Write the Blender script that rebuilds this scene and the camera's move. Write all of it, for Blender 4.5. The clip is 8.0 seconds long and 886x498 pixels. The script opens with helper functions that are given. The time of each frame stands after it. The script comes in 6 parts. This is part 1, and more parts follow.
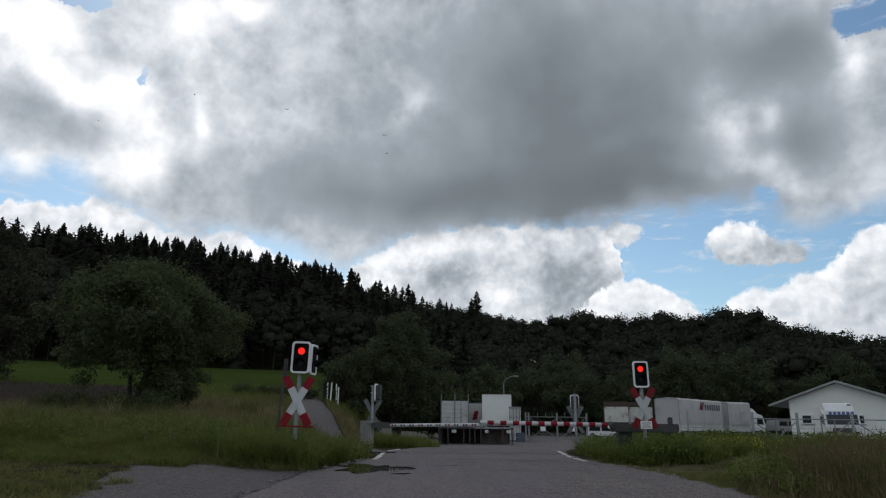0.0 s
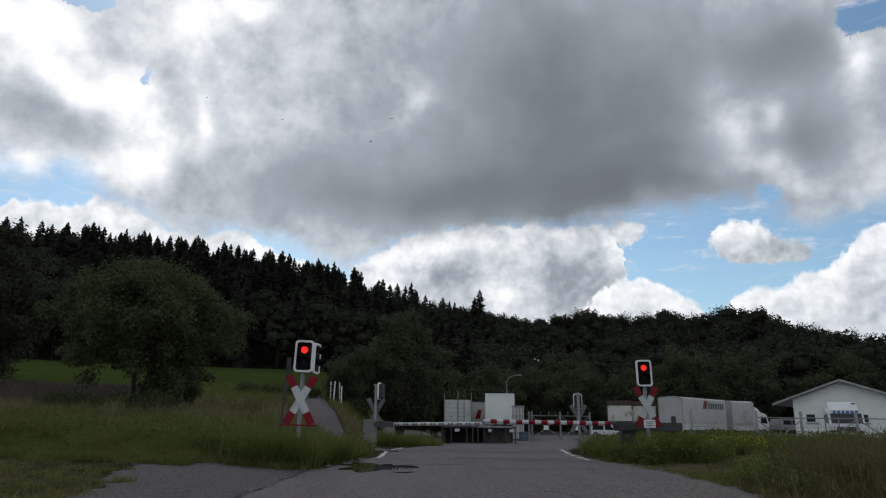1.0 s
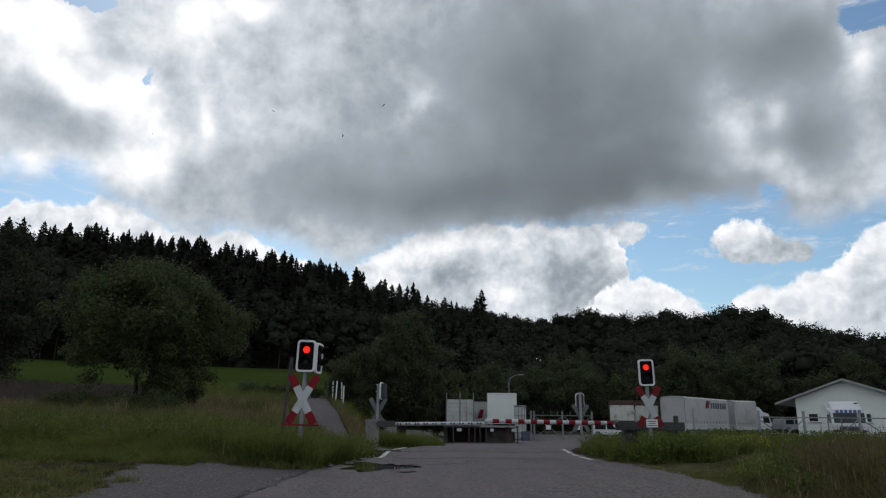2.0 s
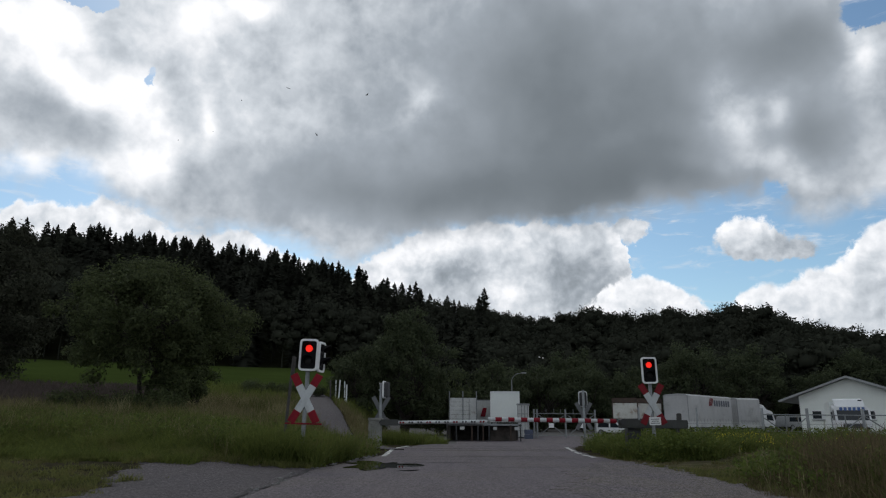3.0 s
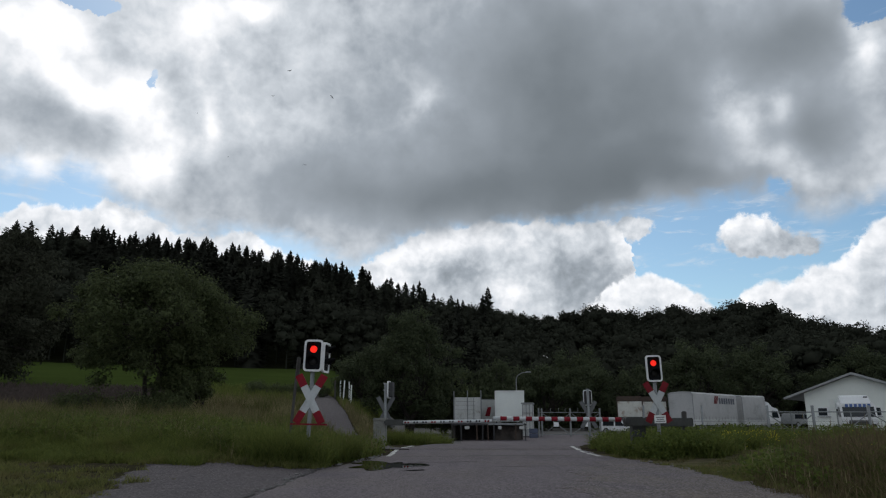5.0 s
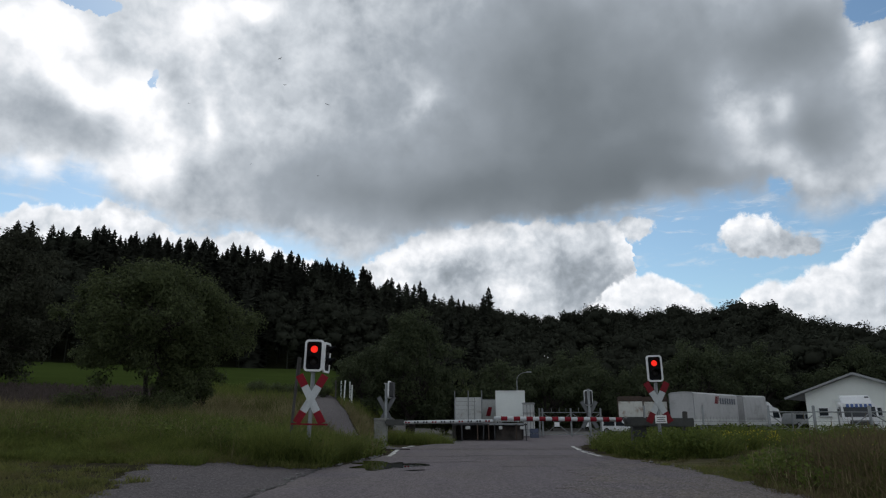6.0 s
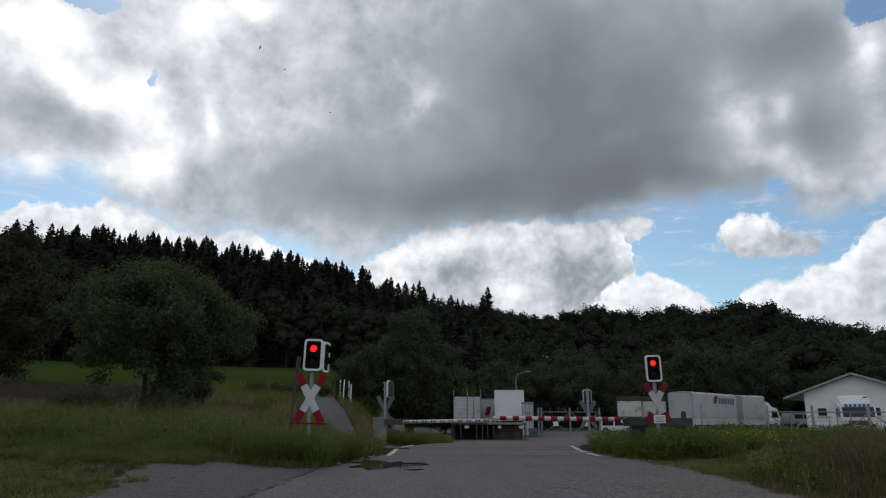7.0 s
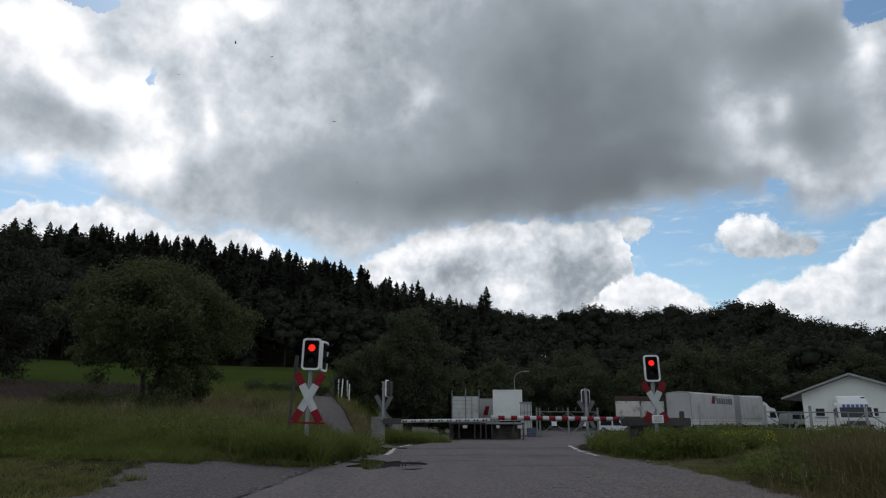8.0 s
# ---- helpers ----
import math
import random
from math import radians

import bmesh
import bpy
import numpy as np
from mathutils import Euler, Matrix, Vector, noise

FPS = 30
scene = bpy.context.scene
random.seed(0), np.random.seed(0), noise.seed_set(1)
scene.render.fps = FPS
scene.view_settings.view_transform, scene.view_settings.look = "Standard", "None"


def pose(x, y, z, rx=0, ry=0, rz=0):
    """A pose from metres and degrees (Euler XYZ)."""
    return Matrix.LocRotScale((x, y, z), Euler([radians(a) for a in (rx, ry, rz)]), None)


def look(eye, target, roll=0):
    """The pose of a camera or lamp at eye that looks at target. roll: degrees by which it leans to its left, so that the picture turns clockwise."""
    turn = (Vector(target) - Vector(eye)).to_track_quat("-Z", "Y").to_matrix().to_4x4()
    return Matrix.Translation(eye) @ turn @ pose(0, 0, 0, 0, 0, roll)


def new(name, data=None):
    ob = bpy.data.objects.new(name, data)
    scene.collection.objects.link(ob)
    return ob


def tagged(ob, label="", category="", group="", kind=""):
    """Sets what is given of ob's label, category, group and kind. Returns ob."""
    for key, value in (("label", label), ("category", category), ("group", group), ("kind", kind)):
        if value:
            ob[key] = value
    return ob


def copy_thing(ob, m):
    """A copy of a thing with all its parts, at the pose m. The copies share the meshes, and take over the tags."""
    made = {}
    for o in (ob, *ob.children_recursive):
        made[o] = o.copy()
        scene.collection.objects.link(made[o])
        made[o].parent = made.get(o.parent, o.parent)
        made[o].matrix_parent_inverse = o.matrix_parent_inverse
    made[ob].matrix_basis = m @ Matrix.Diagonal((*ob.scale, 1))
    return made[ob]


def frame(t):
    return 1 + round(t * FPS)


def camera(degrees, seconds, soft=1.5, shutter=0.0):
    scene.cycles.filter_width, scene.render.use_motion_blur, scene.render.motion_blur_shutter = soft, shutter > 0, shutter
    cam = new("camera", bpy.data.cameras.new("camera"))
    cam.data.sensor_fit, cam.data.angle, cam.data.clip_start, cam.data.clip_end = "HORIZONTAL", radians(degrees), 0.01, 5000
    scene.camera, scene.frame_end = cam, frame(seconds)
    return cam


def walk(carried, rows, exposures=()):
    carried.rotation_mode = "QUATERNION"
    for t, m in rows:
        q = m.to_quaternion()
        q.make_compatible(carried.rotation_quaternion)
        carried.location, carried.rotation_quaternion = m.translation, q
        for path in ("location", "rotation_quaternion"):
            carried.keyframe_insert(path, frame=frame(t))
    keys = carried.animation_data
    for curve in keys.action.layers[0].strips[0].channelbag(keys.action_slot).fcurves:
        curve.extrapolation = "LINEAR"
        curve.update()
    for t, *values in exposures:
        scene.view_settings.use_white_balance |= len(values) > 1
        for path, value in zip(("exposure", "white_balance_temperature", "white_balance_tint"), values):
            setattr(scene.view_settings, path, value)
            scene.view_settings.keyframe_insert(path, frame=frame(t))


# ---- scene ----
cam = camera(68, 8.0, soft=1.2)
PATH = [
    (0, (0.001, 0.001, 1.115), (0.034, 1.934, 1.626), 0.6),
    (0.5, (-0.01, -0.004, 1.114), (0.018, 1.93, 1.623), 0.6),
    (1, (0.004, 0.007, 1.111), (0.028, 1.941, 1.619), 0.6),
    (1.5, (0.003, 0.006, 1.112), (0.024, 1.94, 1.62), 0.6),
    (3, (0.011, 0.025, 1.108), (0.022, 1.961, 1.611), 0.4),
    (3.5, (0.026, 0.031, 1.11), (0.036, 1.967, 1.612), 0.1),
    (4, (0.022, 0.011, 1.103), (0.032, 1.946, 1.606), -0.2),
    (4.5, (0.002, 0.008, 1.107), (0.007, 1.944, 1.609), -0.1),
    (6, (0.008, 0.016, 1.107), (0.007, 1.952, 1.609), -0.0),
    (6.5, (0.006, 0.007, 1.105), (0.005, 1.943, 1.606), -0.0),
    (7, (0.006, -0.001, 1.114), (0.007, 1.936, 1.614), 0.1),
    (7.5, (0.009, 0.02, 1.11), (0.012, 1.957, 1.61), 0.2),
    (8, (0.008, 0.009, 1.11), (0.013, 1.946, 1.609), 0.2),
]
walk(cam, [(t, look(e, g, r)) for t, e, g, r in PATH])


# ---------- sky and sun ----------
SUN_AZ, SUN_EL = radians(-17), radians(40)
world = bpy.data.worlds.new("sky")
scene.world = world
world.use_nodes = True


class Net:
    """Short hand for node trees."""

    def __init__(self, tree):
        self.tree = tree
        tree.nodes.clear()

    def add(self, kind, ins=(), **props):
        n = self.tree.nodes.new(kind)
        if "operation" in props:
            n.operation = props["operation"]
        if "data_type" in props:
            n.data_type = props["data_type"]
        if "blend_type" in props:
            n.blend_type = props["blend_type"]
        if "clamp" in props:
            n.use_clamp = props["clamp"]
        if "dims" in props:
            n.noise_dimensions = props["dims"]
        if "vector_type" in props:
            n.vector_type = props["vector_type"]
        for key, value in (ins.items() if isinstance(ins, dict) else enumerate(ins)):
            if value is None:
                continue
            if isinstance(value, bpy.types.NodeSocket):
                self.tree.links.new(value, n.inputs[key])
            else:
                n.inputs[key].default_value = value
        return n

    def math(self, op, a, b=None, c=None, clamp=False):
        return self.add("ShaderNodeMath", (a, b, c), operation=op, clamp=clamp).outputs[0]

    def vec(self, op, a, b=None):
        return self.add("ShaderNodeVectorMath", (a, b), operation=op).outputs[0]

    def noise(self, vector, scale, detail=4.0, rough=0.55, distort=0.0):
        return self.add("ShaderNodeTexNoise", {"Vector": vector, "Scale": scale, "Detail": detail, "Roughness": rough, "Distortion": distort}).outputs

    def ramp(self, fac, stops, ease="LINEAR"):
        n = self.add("ShaderNodeValToRGB", (fac,))
        el = n.color_ramp.elements
        n.color_ramp.interpolation = ease
        while len(el) < len(stops):
            el.new(0.5)
        for e, (p, c) in zip(el, stops):
            e.position = p
            e.color = (*c, 1) if len(c) == 3 else c
        return n.outputs[0]

    def mix(self, fac, a, b, blend="MIX"):
        n = self.add("ShaderNodeMix", data_type="RGBA", blend_type=blend)
        for key, value in (("Factor_Float", fac), ("A_Color", a), ("B_Color", b)):
            s = next(i for i in n.inputs if i.identifier == key)
            if isinstance(value, bpy.types.NodeSocket):
                self.tree.links.new(value, s)
            else:
                s.default_value = value if key == "Factor_Float" else (*value[:3], 1)
        return next(o for o in n.outputs if o.identifier == "Result_Color")


def build_sky():
    net = Net(world.node_tree)
    way = net.add("ShaderNodeTexCoord").outputs["Generated"]
    xyz = net.add("ShaderNodeSeparateXYZ", (way,)).outputs
    az = net.math("MULTIPLY", net.math("ARCTAN2", xyz[0], xyz[1]), 57.2958)
    el = net.math("MULTIPLY", net.math("ARCSINE", xyz[2]), 57.2958)
    plane = net.add("ShaderNodeCombineXYZ", (az, el, 0.0)).outputs[0]
    # ragged edges: two scales of warp
    w1 = net.vec("MULTIPLY", net.vec("SUBTRACT", net.noise(way, 7.0, 6.0, 0.6)[1], (0.5, 0.5, 0.5)), (9.0, 6.5, 0.0))
    w2 = net.vec("MULTIPLY", net.vec("SUBTRACT", net.noise(way, 32.0, 6.0, 0.65)[1], (0.5, 0.5, 0.5)), (2.2, 2.2, 0.0))
    warped = net.vec("ADD", net.vec("ADD", plane, net.vec("MULTIPLY", w1, (0.6, 0.6, 0))), w2)
    crisp = net.vec("ADD", plane, net.vec("ADD", net.vec("MULTIPLY", w1, (0.22, 0.22, 0)), w2))

    # slow swells alone, for the smooth deck
    gentle = net.vec("ADD", plane, net.vec("MULTIPLY", net.vec("SUBTRACT", net.noise(way, 6.0, 2.5, 0.45)[1], (0.5, 0.5, 0.5)), (9.0, 7.0, 0.0)))
    bent = net.add("ShaderNodeSeparateXYZ", (crisp,)).outputs[0]

    def spot(total, where, a, e, ra, re, weight, turn=0.0):
        """Adds a soft elliptical swell of cloud at azimuth a, elevation e (degrees)."""
        m = net.add("ShaderNodeMapping", {"Vector": where, "Location": (a, e, 0), "Rotation": (0, 0, radians(turn)), "Scale": (ra, re, 1)}, vector_type="TEXTURE").outputs[0]
        d = net.add("ShaderNodeVectorMath", (m, m), operation="DOT_PRODUCT").outputs["Value"]
        g = net.math("POWER", 2.71828, net.math("MULTIPLY", d, -1.0))
        return net.math("MULTIPLY_ADD", g, weight, total)

    def edge(stops):
        """The elevation of a cloud edge by azimuth, from stops in degrees."""
        ramp = net.ramp(net.math("MULTIPLY_ADD", bent, 1 / 80.0, 0.5), [(0.5 + a / 80.0, (e / 40.0,) * 3) for a, e in stops])
        return net.math("MULTIPLY", ramp, 40.0)

    def soft(value, lo, hi):
        n = net.add("ShaderNodeMapRange", {"Value": value, "From Min": lo, "From Max": hi})
        n.interpolation_type = "SMOOTHSTEP"
        return n.outputs[0]

    def rough(scale, detail, gain, sharp=0.6, stretch=(1.0, 1.0, 1.0)):
        """Noise about zero."""
        return net.math("MULTIPLY", net.math("SUBTRACT", net.noise(net.vec("MULTIPLY", way, stretch), scale, detail, sharp)[0], 0.5), gain)

    def plus(*terms):
        total = terms[0]
        for term in terms[1:]:
            total = net.math("ADD", total, term)
        return total

    toward = (math.sin(SUN_AZ) * math.cos(SUN_EL), math.cos(SUN_AZ) * math.cos(SUN_EL), math.sin(SUN_EL))

    def relief(size, shift, detail=5.0):
        """Billows lit from the sun's side: the slope of the noise towards the sun."""
        here = net.noise(way, size, detail, 0.5, 0.2)[0]
        there = net.noise(net.vec("ADD", way, tuple(c * shift for c in toward)), size, detail, 0.5, 0.2)[0]
        return net.math("SUBTRACT", here, there)

    big, small = relief(11.0, 0.03), relief(38.0, 0.01)
    puffs = plus(rough(16.0, 3.0, 2.6), rough(48.0, 7.0, 2.3, 0.62))
    fbm = net.noise(way, 5.0, 4.0, 0.5)[0]
    # outlines of the three layers: the overhead deck's lower edge, the far bank and the near cumulus
    DECK = [(-36.8, 17.7), (-34.7, 17.9), (-33.4, 17.1), (-32.2, 17.6), (-31.0, 18.6), (-29.5, 17.8), (-26.9, 16.2), (-25.1, 15.2), (-22.2, 14.4), (-18.1, 15.0), (-14.2, 14.6), (-11.2, 13.7), (-8.7, 13.0), (-6.8, 13.4), (-4.3, 14.5), (0.8, 15.7), (5.9, 16.5), (11.0, 16.2), (13.9, 16.3), (16.4, 16.6), (18.8, 17.1), (22.0, 17.0), (24.2, 17.1), (26.8, 17.3), (28.8, 16.7), (30.2, 15.6), (32.1, 15.1), (35.4, 15.6)]
    BANK = [(-35.9, 14.3), (-34.5, 14.6), (-33.2, 15.6), (-30.9, 15.6), (-27.9, 16.8), (-25.3, 16.2), (-22.5, 14.8), (-19.0, 15.4), (-16.6, 15.2), (-14.2, 14.0), (-11.2, 13.0), (-8.2, 11.9), (-6.8, 13.4), (-4.8, 14.7), (-1.2, 16.4), (3.4, 17.1), (8.5, 17.2), (13.0, 16.7), (15.6, 16.4), (16.2, 15.4), (16.8, 13.0), (17.0, 6.0)]
    NEAR = [(-35.1, 8.7), (-7.2, 10.6), (3.8, 8.7), (11.5, 8.5), (14.6, 11.3), (15.8, 12.0), (17.9, 12.0), (20.1, 11.0), (22.1, 9.5), (23.5, 8.3), (24.8, 9.8), (26.4, 10.4), (28.4, 10.6), (30.1, 11.6), (32.5, 12.3), (33.8, 14.0), (35.5, 14.5)]

    def heap(top, ragged, rim, deep, span):
        """A bank of cumulus below a top edge: how closed it is, and how bright."""
        depth = plus(edge(top), net.math("MULTIPLY", el, -1.0), net.math("MULTIPLY", puffs, ragged))
        shade = net.add("ShaderNodeMapRange", {"Value": depth, "From Min": 0.0, "From Max": span, "To Min": rim, "To Max": deep}).outputs[0]
        return soft(depth, -0.1, 0.5), plus(shade, net.math("MULTIPLY", big, 0.55), net.math("MULTIPLY", small, 0.5), rough(20.0, 4.0, 0.08))

    tones = [(0.0, (0.108, 0.127, 0.14)), (0.25, (0.186, 0.213, 0.239)), (0.5, (0.361, 0.403, 0.452)), (0.72, (0.64, 0.683, 0.735)), (0.95, (1.0, 1.01, 1.04))]
    # far bank: bright tops, dull towards the middle of the heap behind the blue gap
    bank_in, bank = heap(BANK, 0.95, 0.93, 0.68, 5.0)
    bank = spot(bank, crisp, 12.6, 12.0, 3.6, 3.4, -0.26)
    bank = spot(bank, crisp, 1.6, 12.6, 2.4, 1.0, -0.2)
    bank = spot(bank, crisp, -2.4, 13.9, 3.2, 1.0, 0.16)
    bank = spot(bank, crisp, 6.4, 11.2, 1.8, 1.7, 0.16)
    bank = spot(bank, crisp, 9.5, 15.2, 4.0, 1.5, -0.14)
    near_in, near = heap(NEAR, 0.7, 0.95, 0.7, 4.5)
    # single cloud in the gap
    lone = rough(20.0, 7.0, 1.0)
    lone = spot(lone, crisp, 25.6, 14.5, 2.0, 1.5, 1.0)
    lone = spot(lone, crisp, 27.2, 13.6, 2.4, 1.1, 0.9)
    lone = spot(lone, crisp, 29.6, 12.7, 1.6, 0.7, 0.8)
    lone = spot(lone, crisp, 17.0, 15.7, 1.7, 1.2, 1.2)
    lone_in = soft(net.math("ADD", lone, net.math("MULTIPLY", puffs, 0.12)), 0.36, 0.62)
    pale = spot(plus(net.math("MULTIPLY", big, 0.5), net.math("MULTIPLY", small, 0.6)), crisp, 24.0, 15.9, 7.0, 2.0, 0.3)
    pale = net.math("ADD", pale, 0.62)
    # thin wisps over the blue
    veil = net.noise(net.vec("MULTIPLY", way, (7.0, 7.0, 30.0)), 2.2, 8.0, 0.62, 0.7)[0]
    veil = net.math("MULTIPLY", soft(veil, 0.5, 0.78), 0.75)
    # overhead deck, broken by a few small gaps
    deck_in = plus(el, net.math("MULTIPLY", edge(DECK), -1.0), rough(9.0, 4.0, 3.4), rough(36.0, 6.0, 1.2, 0.55))
    deck_in = spot(deck_in, crisp, 37.4, 29.5, 3.3, 1.8, -24.0)
    deck_in = spot(deck_in, crisp, -31.6, 31.3, 2.7, 1.0, -34.0)
    deck_in = spot(deck_in, warped, -25.9, 26.9, 0.7, 1.5, -15.0)
    deck_in = spot(deck_in, warped, 28.6, 17.6, 0.7, 0.6, -4.0)
    deck_in = soft(deck_in, -1.1, 1.7)
    light = net.math("MULTIPLY_ADD", net.math("SUBTRACT", fbm, 0.5), 0.3, 0.66)
    light = spot(light, gentle, 11.3, 23.4, 16.4, 7.0, -0.4)
    light = spot(light, gentle, 4.5, 18.9, 20.8, 2.6, -0.13)
    light = spot(light, gentle, 18.4, 19.0, 7.5, 2.8, -0.18)
    light = spot(light, gentle, -9.5, 19.7, 13.0, 2.9, -0.16)
    light = spot(light, gentle, 13.8, 29.7, 13.2, 4.9, -0.14)
    light = spot(light, gentle, 11.9, 32.5, 15.7, 4.8, -0.17)
    light = spot(light, gentle, 31.4, 26.6, 4.4, 3.7, -0.1)
    light = spot(light, gentle, -32.8, 21.9, 5.4, 1.7, -0.15, -15)
    light = spot(light, gentle, -28.7, 27.9, 3.8, 1.5, -0.22, -25)
    light = spot(light, gentle, -33.0, 26.6, 2.7, 1.0, -0.1, -15)
    light = spot(light, gentle, 32.6, 21.3, 4.2, 3.2, -0.22)
    light = spot(light, gentle, 30.9, 28.8, 5.3, 2.0, -0.2)
    light = spot(light, gentle, -16.0, 24.0, 8.0, 6.0, 0.08)
    light = spot(light, gentle, -35.1, 27.7, 5.2, 2.7, 0.36)
    light = spot(light, gentle, -32.6, 24.6, 3.5, 1.2, 0.3)
    light = spot(light, gentle, -27.8, 24.5, 1.9, 3.6, 0.28)
    light = spot(light, gentle, -24.0, 32.1, 3.8, 2.4, 0.3)
    light = spot(light, gentle, -29.1, 19.4, 4.9, 1.7, 0.3)
    light = spot(light, gentle, -18.2, 33.6, 2.5, 0.9, 0.45)
    light = spot(light, gentle, -20.6, 22.9, 1.1, 1.7, 0.3)
    light = spot(light, gentle, -25.2, 19.5, 2.6, 2.7, 0.2)
    light = spot(light, gentle, -2.9, 26.7, 1.6, 1.2, 0.22)
    light = spot(light, gentle, 25.2, 24.2, 2.0, 3.5, 0.27)
    light = spot(light, gentle, 29.2, 24.6, 1.4, 2.1, 0.22)
    light = spot(light, gentle, 27.6, 20.3, 3.3, 1.0, 0.22)
    light = spot(light, gentle, 30.3, 18.7, 2.4, 1.2, 0.2)
    light = spot(light, gentle, 36.2, 27.0, 1.4, 1.6, 0.4)
    light = spot(light, gentle, -34.7, 18.3, 2.1, 1.2, 0.25)
    # the lit parts of the deck are billowed, the thick dull parts smooth
    lit = soft(light, 0.3, 0.75)
    light = plus(light, net.math("MULTIPLY", net.math("MULTIPLY_ADD", lit, 0.55, 0.06), big), net.math("MULTIPLY", net.math("MULTIPLY", lit, 0.3), small), rough(13.0, 4.0, 0.06, 0.5))
    # darker unseen cloud overhead, added to lower the light on the ground
    over = net.add("ShaderNodeMapRange", {"Value": el, "From Min": 34.0, "From Max": 62.0}).outputs[0]
    light = net.math("MULTIPLY_ADD", over, -0.3, light, clamp=True)
    sky = net.add("ShaderNodeTexSky")
    sky.sky_type = "NISHITA"
    sky.sun_disc = False
    sky.sun_elevation, sky.sun_rotation = SUN_EL, SUN_AZ % (2 * math.pi)
    sky.air_density, sky.dust_density, sky.ozone_density = 1.0, 0.35, 0.8
    view = net.add("ShaderNodeBackground", {"Color": net.mix(1.0, sky.outputs[0], (0.89, 1.02, 1.03), "MULTIPLY"), "Strength": 0.1}).outputs[0]
    for closed, tone in ((veil, 0.78), (bank_in, bank), (near_in, near), (lone_in, pale), (deck_in, light)):
        cloud = net.add("ShaderNodeBackground", {"Color": net.ramp(tone, tones), "Strength": 1.0}).outputs[0]
        view = net.add("ShaderNodeMixShader", (closed, view, cloud)).outputs[0]
    net.add("ShaderNodeOutputWorld", (view,))


build_sky()
sun = new("sun", bpy.data.lights.new("sun", "SUN"))
sun.data.energy, sun.data.angle, sun.data.color = 0.3, radians(14), (1.0, 0.96, 0.9)
sun.matrix_world = look((0, 0, 0), (-math.sin(SUN_AZ) * math.cos(SUN_EL), -math.cos(SUN_AZ) * math.cos(SUN_EL), -math.sin(SUN_EL)))


# ---------- materials ----------
def material(name, base, second=None, rough=0.8, metal=0.0, scale=3.0, fine=40.0, bump=0.3, depth=0.01, glow=0.0, thin=0.0, island=False, piece=False, spec=0.5, stain=None, stain_scale=0.8, stain_at=0.62):
    """Two colours mixed by coarse and fine grain, with relief; stains with a shape of their own; thin: share of light let through (leaves)."""
    m = bpy.data.materials.new(name)
    m.use_nodes = True
    net = Net(m.node_tree)
    second = second or tuple(c * 0.72 for c in base)
    where = net.add("ShaderNodeTexCoord").outputs["Object"]
    n1 = net.noise(where, scale, 5.0, 0.6)[0]
    n2 = net.noise(where, fine, 4.0, 0.6)[0]
    grain = net.math("ADD", net.math("MULTIPLY", n1, 0.6), net.math("MULTIPLY", n2, 0.4))
    fac = net.add("ShaderNodeMapRange", {"Value": grain, "From Min": 0.36, "From Max": 0.64}).outputs[0]
    if island:
        fac = net.math("ADD", net.math("MULTIPLY", fac, 0.4), net.math("MULTIPLY", net.add("ShaderNodeNewGeometry").outputs["Random Per Island"], 0.75), clamp=True)
    if piece:
        fac = net.math("ADD", net.math("MULTIPLY", fac, 0.6), net.math("MULTIPLY", net.add("ShaderNodeObjectInfo").outputs["Random"], 0.4), clamp=True)
    colour = net.mix(fac, base, second)
    if stain:
        s = net.noise(where, stain_scale, 7.0, 0.65, 0.4)[0]
        sm = net.add("ShaderNodeMapRange", {"Value": s, "From Min": stain_at - 0.07, "From Max": stain_at + 0.07}).outputs[0]
        colour = net.mix(sm, colour, stain)
    p = net.add("ShaderNodeBsdfPrincipled", {"Base Color": colour, "Roughness": rough, "Metallic": metal, "Specular IOR Level": spec})
    if bump:
        b = net.add("ShaderNodeBump", {"Strength": bump, "Distance": depth, "Height": grain}).outputs[0]
        net.tree.links.new(b, p.inputs["Normal"])
    if glow:
        p.inputs["Emission Color"].default_value = (*base, 1)
        p.inputs["Emission Strength"].default_value = glow
    out = p.outputs[0]
    if thin:
        tr = net.add("ShaderNodeBsdfTranslucent", {"Color": net.mix(0.5, colour, tuple(min(1, c * 1.5) for c in base))}).outputs[0]
        out = net.add("ShaderNodeMixShader", (thin, out, tr)).outputs[0]
    net.add("ShaderNodeOutputMaterial", (out,))
    return m


